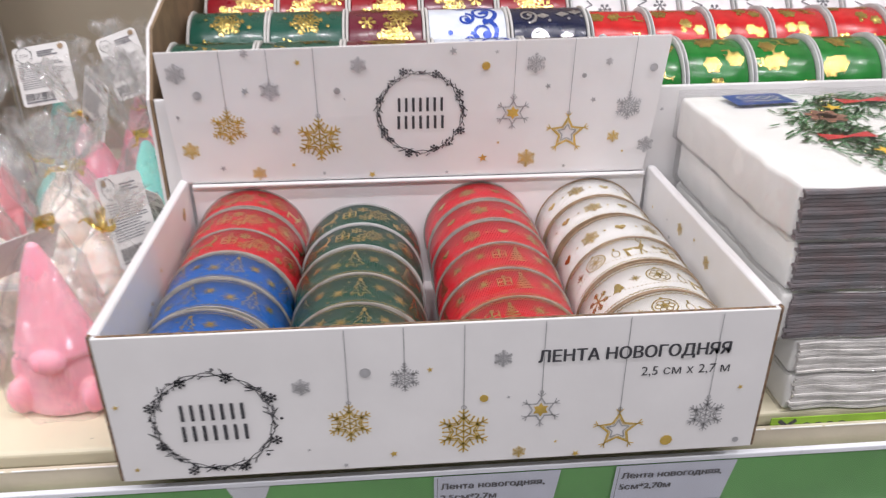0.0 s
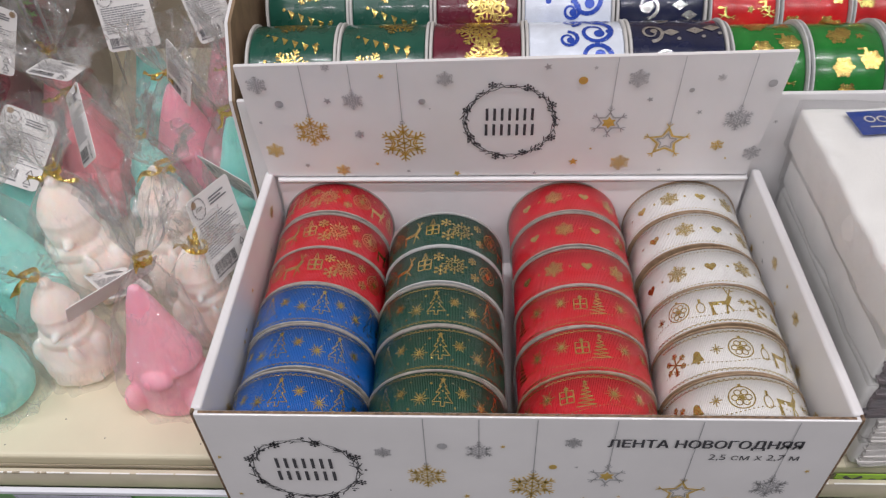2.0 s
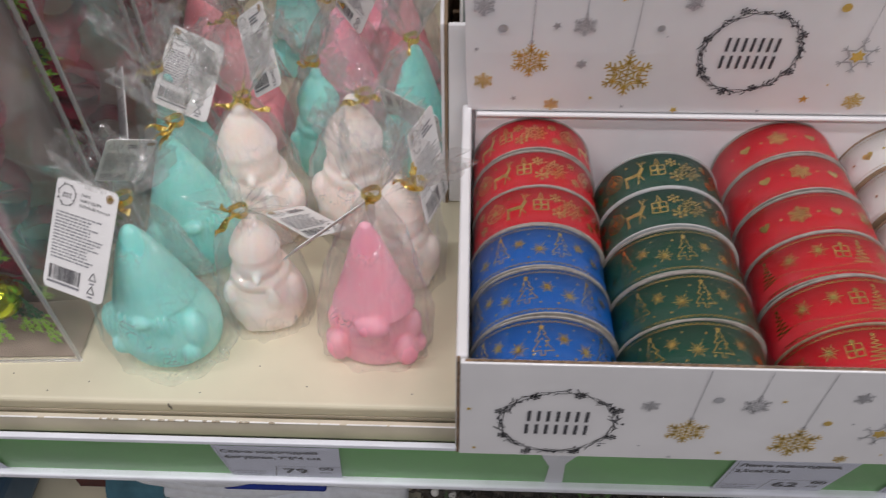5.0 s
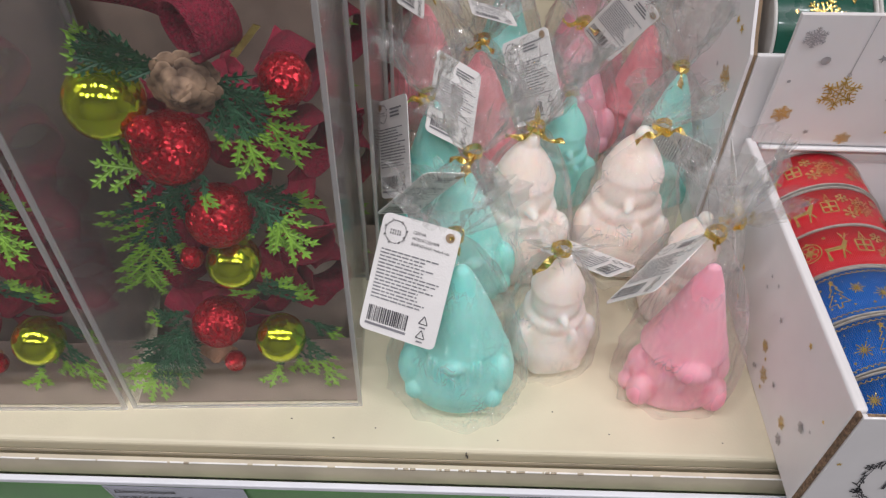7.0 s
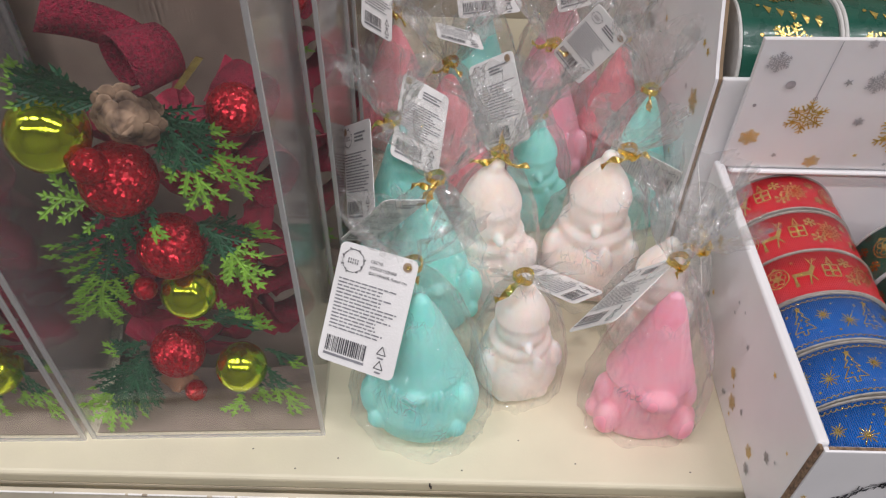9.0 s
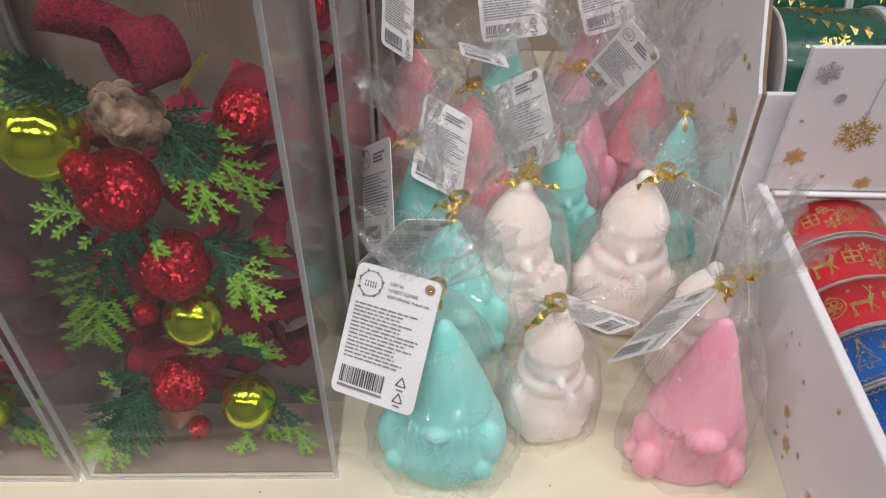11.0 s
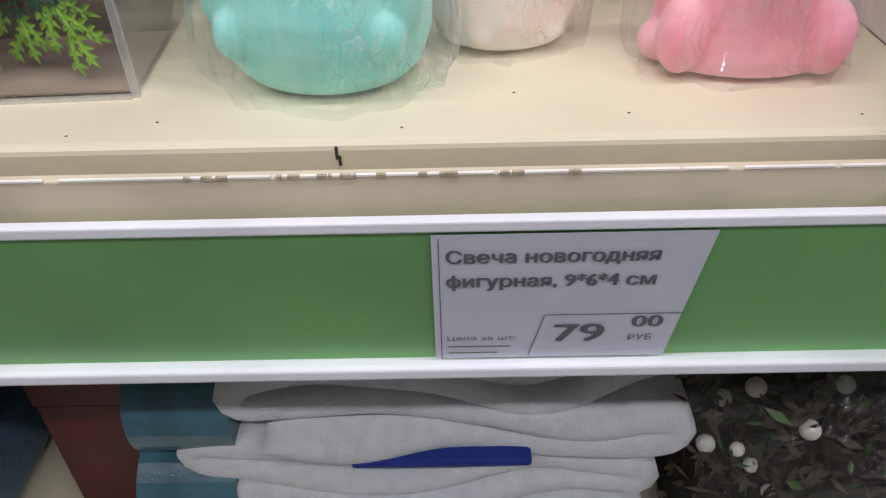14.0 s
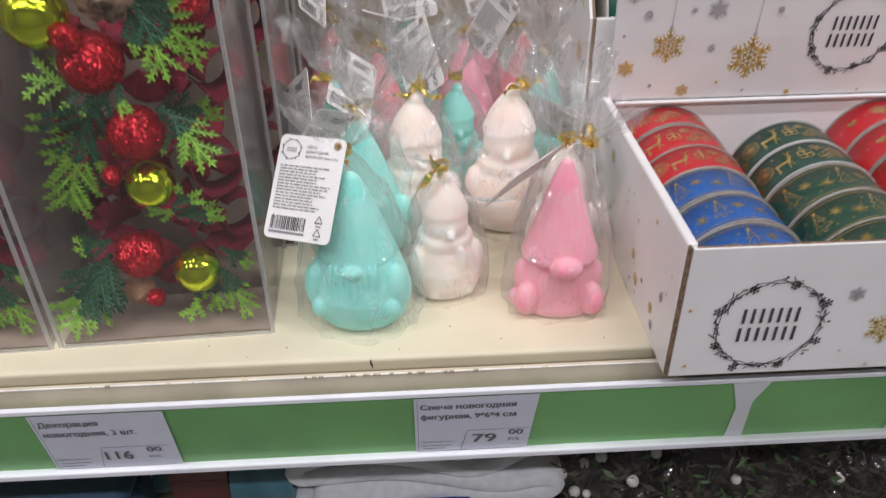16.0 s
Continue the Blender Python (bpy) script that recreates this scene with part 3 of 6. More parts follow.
bm.faces.new([bm.verts.new(rail_at(x, f, 0.0006)) for x, f in ((0.046, 0.02), (0.067, 0.02), (0.061, 0.35), (0.063, 0.98), (0.053, 0.98), (0.053, 0.45))])
part("strip_joint", bm, M_RAIL_WHITE, rail, "white gap between two strips")
part("lime_sticker", box(0.318, 0.62, 0.0196, 0.0203, -0.0112, -0.0002), surface("lime_sticker", (0.28, 0.5, 0.04), 0.4), shelf, "lime green printed edge sticker")
pr = Print()
pr.stroke((0.322, -0.009), (0.331, -0.0015), 0.0022); pr.stroke((0.331, -0.009), (0.322, -0.0015), 0.0022)
for k in range(4):
    pr.ring((0.337 + 0.0062 * k, -0.0058), 0.0021, 0.0008, 10)
part("sticker_mark", pr.mesh(on_plane((0, 0.0194, 0), (1, 0, 0), (0, 0, 1))), M_INK, shelf)


def price_tag(x0, x1, lines, price, cents="00", skew=0.0):
    o = rail_at(x0, 0.03, 0.0012)
    v = (rail_at(0, 0, 0) - rail_at(0, 1, 0)).normalized()
    t = thing("price_tag", o + Vector((0, 0, SHELF)), "white paper price tag behind the clear rail cover", "price tag", "price tags on the rail")
    w, h = x1 - x0, 0.0490
    pl = on_plane((0, 0, 0), (1, 0, 0), v)
    pa = Print()
    pa.poly([(0, -h), (w - 0.004 + skew, -h), (w + skew * .2, 0), (0, 0)])
    part("paper", pa.mesh(pl), M_PAPER, t)
    up = on_plane((0, -0.0004, 0), (1, 0, 0), v)
    lift = lambda dx: Vector((0, -dx * .3, dx * .1))
    for k, ln in enumerate(lines):
        for dx in (0, .0002, .0004):
            part("text", text_mesh(ln, 0.0062, lambda a, b, k=k: lift(dx) + up(a + 0.003 + dx, b - 0.0096 - 0.0088 * k - dx * .25), stretch=0.93), M_INK_GREY, t)
    for dx in (0, .0003, .0006):
        part("price", text_mesh(price, 0.0108, lambda a, b: lift(dx) + up(a + dx + w * (0.46 if len(price) < 3 else 0.40), b - 0.0415), stretch=1.32 if len(price) < 3 else 1.05), M_INK_GREY, t)
        part("cents", text_mesh(cents, 0.0066, lambda a, b: lift(dx) + up(a + dx * .7 + w * 0.77, b - 0.0355), stretch=1.25), M_INK_GREY, t)
    part("currency", text_mesh("РУБ", 0.0036, lambda a, b: up(a + w * 0.77, b - 0.0415)), M_INK_GREY, t)
    ln = Print()
    ln.path([(w * 0.38, -h + 0.0012), (w * 0.43, -0.0300), (w * 0.98, -0.0300)], 0.0003)
    ln.stroke((0.0017, -0.001), (0.0017, -h), 0.00025)
    part("unit_text", text_mesh("Цена за шт:", 0.0027, lambda a, b: up(a + .003, b - .0405), stretch=1.25), M_INK_GREY, t)
    for k in range(1, 3):
        ln.stroke((0.0035, -0.0405 - 0.0028 * k), (0.0035 + w * (.3 - .05 * k), -0.0405 - 0.0028 * k), 0.0005)
    part("fine_print", ln.mesh(up), M_INK_GREY, t)


price_tag(-0.1235, -0.0570, ("Свеча новогодняя", "фигурная, 9*6*4 см"), "79")
price_tag(-0.3220, -0.2540, ("Декорация", "новогодняя, 3 шт."), "116", skew=0.005)
price_tag(0.1460, 0.2090, ("Лента новогодняя,", "2,5см*2,7м"), "62")
price_tag(0.2370, 0.2990, ("Лента новогодняя,", "5см*2,70м"), "99")

# ---- carton display of narrow ribbons ----
BX, BD, BH, T = 0.2965, 0.1745, 0.078, 0.003
CX = 0.003
carton = thing("display_carton", (CX, 0, SHELF), "open white printed carton of ribbon spools, lid folded up", "carton")
part("front_panel", box(0.0020, BX - 0.0020, 0.0, T - .0004, 0.001, BH, 0.0005), M_CARTON, carton)
part("cut_edge", box(0.004, BX - 0.004, 0.0009, 0.0021, BH - 0.0003, BH + 0.0003), M_KRAFT, carton, "bare corrugated cut edge")
for x0, x1, e0, e1 in ((0.0, 0.0052, 0.0004, 0.0019), (BX - 0.0052, BX, BX - 0.0019, BX - 0.0004)):
    bm = box(x0, x1, 0.0030, BD, 0.0, BH + 0.001, 0.0014, 3)
    part("side_panel", bm, M_CARTON, carton)
    part("cut_edge", box(e0, e1, 0.0006, 0.0036, 0.001, BH + 0.0004, 0.0004), M_KRAFT, carton, "bare corrugated cut edge")
part("back_panel", box(0.0076, BX - 0.0076, BD - 0.003, BD - 0.0002, 0.001, BH - 0.002), M_CARTON, carton)
bm = bmesh.new()
vs = [bm.verts.new(p) for p in ((0.0077, T + .0003, 0.0028), (BX - 0.0077, T + .0003, 0.0028), (BX - 0.0077, BD - .0031, 0.0028), (0.0077, BD - .0031, 0.0028),
                                (0.0077, T + .0003, 0.0002), (BX - 0.0077, T + .0003, 0.0002), (BX - 0.0077, BD - .0031, 0.0002), (0.0077, BD - .0031, 0.0002))]
for f in ((0, 1, 2, 3), (7, 6, 5, 4), (0, 4, 5, 1), (1, 5, 6, 2), (2, 6, 7, 3), (3, 7, 4, 0)):
    bm.faces.new([vs[i] for i in f])
part("inner_floor", bm, M_CARTON, carton)
# lid: a board a little wider at its top, standing on the back fold
LZ, LEAN = 0.1585, 0.0085
bm = bmesh.new()
prof = [(0.0, 0.0), (0.02, 0.0006), (0.5, LEAN * .5 + .0008), (1.0, LEAN)]
front, back = [], []
for f, lean in prof:
    xa, xb = 0.003 - 0.003 * f, BX - 0.009 + 0.005 * f
    z = BH - 0.001 + (LZ - BH) * f
    front.append([bm.verts.new((x, BD - 0.0030 - lean, z + 0.005 * (x / BX) * f)) for x in np.linspace(xa, xb, 9)])
    back.append([bm.verts.new((x, BD - 0.0002 - lean, z + 0.005 * (x / BX) * f)) for x in np.linspace(xa, xb, 9)])
for grid in (front, back):
    for a, b in zip(grid, grid[1:]):
        for i in range(8):
            bm.faces.new((a[i], a[i + 1], b[i + 1], b[i]))
for i in range(8):
    bm.faces.new((front[-1][i], front[-1][i + 1], back[-1][i + 1], back[-1][i]))
    bm.faces.new((front[0][i], front[0][i + 1], back[0][i + 1], back[0][i]))
for j in range(3):
    for i in (0, 8):
        bm.faces.new((front[j][i], front[j + 1][i], back[j + 1][i], back[j][i]))
lid = part("lid", bm, M_CARTON, carton, "upright lid printed with snowflakes")
part("fold", box(0.008, BX - 0.008, BD - 0.0062, BD - 0.0032, BH - 0.0035, BH - 0.0012, 0.001), M_CARTON, carton)


def ornaments(gold, grey, ink, spots, top, wr, logo, rnd):
    for kind, x, z, r in spots:
        c = (x, z)
        if kind == "gflake":
            gold.flake(c, r, r * .055, True); gold.star(c, r * .74, .62, 6, w=r * .045); grey.hang(c, r, top(x))
        elif kind == "sflake":
            grey.flake(c, r, r * .055, True); grey.star(c, r * .74, .62, 6, w=r * .045); grey.hang(c, r, top(x))
        elif kind == "sflake0":
            grey.flake(c, r, r * .08, True)
        elif kind == "gflake0":
            gold.flake(c, r, r * .08, True)
        elif kind == "gstar":
            gold.star(c, r * .84, .5, 5, w=r * .07); grey.star(c, r * .50, .5, 5, w=r * .06); gold.star(c, r * .70, .5, 5, w=r * .03)
            for k in range(5):
                a = math.pi / 2 + k * 2 * math.pi / 5
                d, q = Vector((math.cos(a), math.sin(a))), Vector((-math.sin(a), math.cos(a)))
                gold.stroke(Vector(c) + d * r * .8, Vector(c) + d * r * 1.12, r * .05)
                for sg in (-1, 1):
                    gold.stroke(Vector(c) + d * r * .9, Vector(c) + d * r * 1.08 + q * sg * r * .16, r * .045)
            grey.hang(c, r, top(x))
        elif kind == "sstar":
            grey.star(c, r * .72, .58, 6, w=r * .08); gold.star(c, r * .42, .6, 6); grey.hang(c, r, top(x))
            for k in range(6):
                a = math.pi / 2 + k * math.pi / 3
                d = Vector((math.cos(a), math.sin(a)))
                q = Vector((-math.sin(a), math.cos(a)))
                grey.stroke(Vector(c) + d * r * .7, Vector(c) + d * r * 1.05, r * .06)
                for sg in (-1, 1):
                    grey.stroke(Vector(c) + d * r * .8, Vector(c) + d * r + q * sg * r * .2, r * .05)
        elif kind == "dot":
            grey.dot(c, r)
        elif kind == "gdot":
            gold.dot(c, r)
        elif kind == "sst":
            grey.star(c, r, rot=rnd.uniform(0, 1))
        elif kind == "gst":
            gold.star(c, r, rot=rnd.uniform(0, 1))
    ink.wreath(logo, wr, rnd)
    ink.word_bars((logo[0], logo[1] + wr * .2), wr * 1.06, wr * .31, 7)
    ink.word_bars((logo[0], logo[1] - wr * .2), wr * 1.1, wr * .30, 7)


rnd = random.Random(11)
LID_SPOTS = [("gflake", 0.035, 0.113, 0.011), ("sflake", 0.061, 0.135, 0.0065), ("gflake", 0.087, 0.104, 0.014), ("sflake", 0.272, 0.12, 0.0085), ("sstar", 0.202, 0.118, 0.01),
             ("gstar", 0.236, 0.104, 0.012), ("sflake0", 0.112, 0.149, 0.005), ("sflake0", 0.01, 0.146, 0.006), ("gflake0", 0.011, 0.099, 0.0055), ("gflake0", 0.049, 0.083, 0.0045),
             ("sflake0", 0.214, 0.148, 0.006), ("gflake0", 0.265, 0.101, 0.004), ("gflake0", 0.212, 0.088, 0.006), ("sflake0", 0.286, 0.095, 0.0055), ("sflake0", 0.257, 0.148, 0.0025),
             ("sflake0", 0.049, 0.157, 0.0025), ("sflake0", 0.062, 0.111, 0.003)]
LID_SPOTS += [("gst", 0.078, 0.151, 0.002), ("sst", 0.047, 0.135, 0.0025), ("dot", 0.02, 0.133, 0.0025), ("dot", 0.099, 0.134, 0.002), ("dot", 0.103, 0.129, 0.0005),
             ("sst", 0.028, 0.087, 0.002), ("gst", 0.07, 0.088, 0.0015), ("sst", 0.088, 0.082, 0.0015), ("gst", 0.117, 0.08, 0.0025), ("dot", 0.007, 0.12, 0.001),
             ("sst", 0.166, 0.156, 0.0025), ("sst", 0.191, 0.155, 0.0015), ("gdot", 0.185, 0.147, 0.0025), ("dot", 0.243, 0.14, 0.0015), ("sst", 0.222, 0.134, 0.002),
             ("sst", 0.25, 0.125, 0.002), ("dot", 0.284, 0.144, 0.0025), ("gst", 0.194, 0.099, 0.001), ("gst", 0.185, 0.089, 0.003), ("sst", 0.236, 0.082, 0.0015),
             ("gst", 0.272, 0.091, 0.001), ("sst", 0.293, 0.118, 0.0015), ("sst", 0.163, 0.08, 0.0015)]
FRONT_SPOTS = [("gflake", 0.105, 0.028, 0.0105), ("gflake", 0.156, 0.02, 0.0125), ("sstar", 0.191, 0.03, 0.0091), ("gstar", 0.228, 0.016, 0.011), ("sflake", 0.269, 0.022, 0.0095),
             ("sflake", 0.13, 0.051, 0.007), ("sflake0", 0.085, 0.049, 0.0045), ("sflake0", 0.173, 0.059, 0.0045), ("gflake0", 0.182, 0.006, 0.0035)]
FRONT_SPOTS += [("gdot", 0.165, 0.038, 0.002), ("gdot", 0.252, 0.008, 0.003), ("dot", 0.113, 0.055, 0.0025), ("gst", 0.141, 0.055, 0.0015), ("gst", 0.124, 0.009, 0.002),
             ("gst", 0.209, 0.003, 0.002), ("gst", 0.199, 0.011, 0.001), ("dot", 0.286, 0.006, 0.0016), ("sst", 0.086, 0.014, 0.001), ("sst", 0.102, 0.004, 0.0015),
             ("gst", 0.009, 0.008, 0.0015), ("gst", 0.006, 0.043, 0.0015), ("sst", 0.176, 0.038, 0.0011), ("gst", 0.283, 0.037, 0.0015)]
for owner, spots, top, wr, logo in ((carton, FRONT_SPOTS, lambda x: BH - .001, .0285, (.046, .0325)), (lid, LID_SPOTS, lambda x: LZ - .0008 + .005 * x / BX, .0275, (.147, .119))):
    gold, grey, ink = Print(), Print(), Print()
    ornaments(gold, grey, ink, spots, top, wr, logo, rnd)
    if owner is lid:
        pl = lambda a, b: Vector((a, BD - .0042 - LEAN * (b - BH) / (LZ - BH), b))
    else:
        pl = on_plane((0, -0.0004, 0), (1, 0, 0), (0, 0, 1))
    part("gold_print", gold.mesh(pl), M_GOLD_INK, owner, "gold printed snowflakes", kind="stuff")
    part("silver_print", grey.mesh(pl), M_SILVER_INK, owner, "silver printed snowflakes", kind="stuff")
    part("wreath_print", ink.mesh(pl), M_INK, owner, "dark printed wreath emblem")
up = on_plane((0, -0.0004, 0), (1, 0, 0), (0, 0, 1))
for dx in (0, .00022, .00044):
    part("lettering", text_mesh("ЛЕНТА НОВОГОДНЯЯ", 0.0088, lambda a, b: up(a + .2752 + dx, b + .0560) + Vector((0, -dx * .3, 0)), "RIGHT", 0.92), M_INK, carton)
part("lettering", text_mesh("2,5 см х 2,7 м", 0.0068, lambda a, b: up(a + .2765, b + .0462), "RIGHT", 0.98), M_INK, carton)
for x, o, u in ((-0.0004, (-0.0004, 0, 0), (0, 1, 0)), (0, (BX - .0056, 0, 0), (0, 1, 0)), (1, (0.0056, 0, 0), (0, 1, 0)), (2, (0, BD - .0067, 0), (1, 0, 0))):
    gold, grey = Print(), Print()
    wide = BD - .02 if u[1] else BX - .02
    for k in range(26 if u[1] else 16):
        c = (.012 + (wide - .004) * rnd.random(), .008 + .060 * rnd.random())
        tgt = rnd.choice((gold, grey))
        (tgt.star(c, rnd.uniform(.0012, .0022)) if k % 3 else tgt.flake(c, rnd.uniform(.0025, .0045), .0003, True))
    pl = on_plane(o, u, (0, 0, 1))
    if x != 2:
        part("gold_print", gold.mesh(pl), M_GOLD_INK, carton, kind="stuff")
        part("silver_print", grey.mesh(pl), M_SILVER_INK, carton, kind="stuff")

# ---- narrow ribbon spools ----
RIB = {"red": grosgrain("red_grosgrain", (0.70, 0.010, 0.026), axis="Y"), "blue": grosgrain("blue_grosgrain", (0.002, 0.125, 0.52), axis="Y"),
       "green": grosgrain("green_grosgrain", (0.008, 0.075, 0.048), axis="Y"), "white": grosgrain("white_grosgrain", (0.88, 0.87, 0.85), axis="Y", low=0.84, high=1.08)}
RR, RW = 0.0340, 0.0258


def wavy(p, r, v, amp, n, w, dots=False):
    for k in range(n):
        a0, a1 = -1.35 * r + 2.7 * r * k / n, -1.35 * r + 2.7 * r * (k + 1) / n
        if dots:
            p.stroke((a0, v + amp * math.sin(a0 * 180)), (a0 + (a1 - a0) * .45, v + amp * math.sin(a0 * 180)), w)
        else:
            m = (a0 + a1) / 2
            p.path([(a0, v), (a0 + (m - a0) * .4, v + amp), (m + (a1 - m) * .6, v + amp), (a1, v)], w)


def star_rays(p, c, r, n=6, w=.0005):
    """A sparkle: n crossing rays with a bright heart."""
    for k in range(n):
        a = math.pi * k / n
        q = r if k % 2 == 0 else r * .72
        d = Vector((math.cos(a), math.sin(a))) * q
        p.stroke(Vector(c) - d, Vector(c) + d, w)
    p.dot(c, r * .24, 8)


def rosette(p, c, r):
    """A lacy round snowflake."""
    for k in range(8):
        a = math.pi * k / 4
        d = Vector((math.cos(a), math.sin(a)))
        p.stroke(Vector(c) + d * r * .25, Vector(c) + d * r, .0005)
        p.dot(Vector(c) + d * r, .0007, 6)
        e = Vector((math.cos(a + .39), math.sin(a + .39)))
        p.dot(Vector(c) + e * r * .72, .0008, 6)
    p.ring(c, r * .55, .0005, 16)
    p.ring(c, r * .28, .0005, 10)


def roundel(p, c, r):
    """A bauble: a ring filled with scrollwork."""
    p.ring(c, r, .0006, 22)
    for k in range(6):
        a = 1.047 * k
        p.ring((c[0] + r * .52 * math.cos(a), c[1] + r * .52 * math.sin(a)), r * .26, .0005, 8)
    p.dot(c, r * .24, 8)
    p.stroke((c[0], c[1] + r), (c[0], c[1] + r * 1.25), .0014)


def scallops(p, span):
    """Lace along both edges."""
    for v, sg in ((.0118, -1), (-.0118, 1)):
        for k in range(38):
            u = -span + 2 * span * (k + .5) / 38
            p.path([(u + .00115 * math.cos(a), v + sg * .0012 * math.sin(a)) for a in (0, .8, 1.57, 2.34, 3.14)], .0004)


def spool_print(style, rnd):
    p = Print()
    span = 1.35 * RR

    def along(period, items):
        """Lays the items out again and again round the spool."""
        start = -span - rnd.uniform(0, period)
        while start < span:
            for du, v, draw in items:
                if -span < start + du < span:
                    draw((start + du, v))
            start += period

    if style == "flakes":
        along(.062, [(0, 0, lambda c: rosette(p, c, .0066)), (.0100, .006, lambda c: p.flake(c, .0027, .0005)), (.0120, -.0055, lambda c: p.flake(c, .0030, .0006)),
                     (.0205, .001, lambda c: roundel(p, c, .0056)), (.0330, -.001, lambda c: p.deer(c, .0135)), (.0455, 0, lambda c: (p.gift(c, .0072, .0008), p.fir((c[0], c[1] + .006), .005, .0004))),
                     (.0530, .0055, lambda c: p.flake(c, .0032, .0006)), (.0545, -.005, lambda c: p.flake(c, .0040, .0006)), (.0290, .0075, lambda c: p.star(c, .0012))])
    elif style == "lace_tree":
        scallops(p, span)
        along(.030, [(0, 0, lambda c: p.fir(c, .0150, .0005)), (.0095, .002, lambda c: star_rays(p, c, .0036, 6)), (.0195, -.0025, lambda c: star_rays(p, c, .0044, 6)),
                     (.0245, .006, lambda c: p.dot(c, .0007, 6)), (.0060, -.007, lambda c: p.dot(c, .0006, 6)), (.0140, -.0075, lambda c: p.dot(c, .0007, 6)), (.0145, .0075, lambda c: p.dot(c, .0005, 6)),
                     (.0260, -.006, lambda c: p.dot(c, .0006, 6)), (.0225, .0025, lambda c: p.dot(c, .0004, 6)), (.0048, .007, lambda c: p.dot(c, .0004, 6))])
    elif style == "hearts":
        for v in (.0108, -.0108):
            wavy(p, RR, v, 0, 46, .0004, True)
        along(.036, [(0, 0, lambda c: p.flake(c, .0058, .0005, True)), (.0090, 0, lambda c: p.dot(c, .0008, 8)), (.0180, 0, lambda c: p.heart(c, .0032)), (.0270, 0, lambda c: p.dot(c, .0008, 8))])
    elif style == "bells":
        scallops(p, span)
        along(.074, [(0, 0, lambda c: p.flake(c, .0066, .0008)), (.0120, -.001, lambda c: p.bell(c, .0080)), (.0215, .001, lambda c: star_rays(p, c, .0030, 4)), (.0330, .001, lambda c: roundel(p, c, .0058)),
                     (.0445, -.001, lambda c: (p.ring(c, .0020, .0005, 12, .0034), p.stroke((c[0], c[1] + .0034), (c[0], c[1] + .0060), .0012))), (.0550, 0, lambda c: p.deer(c, .0145)), (.0660, .002, lambda c: star_rays(p, c, .0026, 4))])
        for k in range(46):
            u = -span + 2 * span * k / 46
            p.dot((u, .0020 * math.sin(u * 130) - .0050), .0004, 6)
    else:
        scallops(p, span)
        along(.046, [(0, .0005, lambda c: p.scribble_tree(c, .0150, .0006)), (.0130, .002, lambda c: star_rays(p, c, .0048, 6)), (.0270, .003, lambda c: star_rays(p, c, .0044, 6)),
                     (.0370, .001, lambda c: (p.gift(c, .0066, .0006), p.star((c[0], c[1] + .0045), .0018)))])
        for k in range(50):
            u = -span + 2 * span * k / 50
            p.dot((u, .0022 * math.sin(u * 120) - .0060), .0004, 6)
    return p


def ring_bm(r0, r1, y0, y1, n=48, jag=0.0):
    bm = bmesh.new()
    rings = []
    for r, y in ((r0, y0), (r1, y0), (r1, y1), (r0, y1)):
        rings.append([bm.verts.new((r * math.sin(6.2832 * k / n), y, r * math.cos(6.2832 * k / n))) for k in range(n)])
    for j in range(4):
        a, b = rings[j], rings[(j + 1) % 4]
        for k in range(n):
            bm.faces.new((a[k], a[(k + 1) % n], b[(k + 1) % n], b[k]))
    return bm


def mesh_of(bm, name, mat, smooth=False):
    me = bpy.data.meshes.new(name)
    bmesh.ops.recalc_face_normals(bm, faces=bm.faces[:])
    bm.to_mesh(me)
    bm.free()
    if smooth:
        me.shade_smooth()
    me.materials.append(mat)
    return me


SPOOL_FLANGE = {k: mesh_of(ring_bm(.009, .0348, -.0004, .0004), "flange", m) for k, m in (("w", M_SPOOL_CARD), ("k", M_KRAFT_CARD), ("b", M_GREY_CARD))}
SPOOL_BODY = {k: mesh_of(ring_bm(.009, RR, -RW / 2, RW / 2, 64), "ribbon", m, True) for k, m in RIB.items()}
for me in SPOOL_BODY.values():
    me.polygons.foreach_set("use_smooth", [abs(p.normal.y) < .5 for p in me.polygons])


def wrap_mesh(seed):
    rnd = random.Random(seed)
    bm = bmesh.new()
    n, rows = 56, 7
    rings = []
    for j in range(rows):
        y = -RW / 2 - .0005 + (RW + .001) * j / (rows - 1)
        rings.append([bm.verts.new(((RR + .0010 + .0006 * noise.noise((k * .55, j * .5, seed * 3.1))) * math.sin(6.2832 * k / n), y + rnd.uniform(-.0004, .0004) * (0 < j < rows - 1),
                                    (RR + .0010 + .0006 * noise.noise((k * .55, j * .5, seed * 3.1))) * math.cos(6.2832 * k / n))) for k in range(n)])
    for a, b in zip(rings, rings[1:]):
        for k in range(n):
            bm.faces.new((a[k], a[(k + 1) % n], b[(k + 1) % n], b[k]))
    return mesh_of(bm, "shrink_wrap", M_WRAP, True)


WRAPS = [wrap_mesh(s) for s in range(3)]
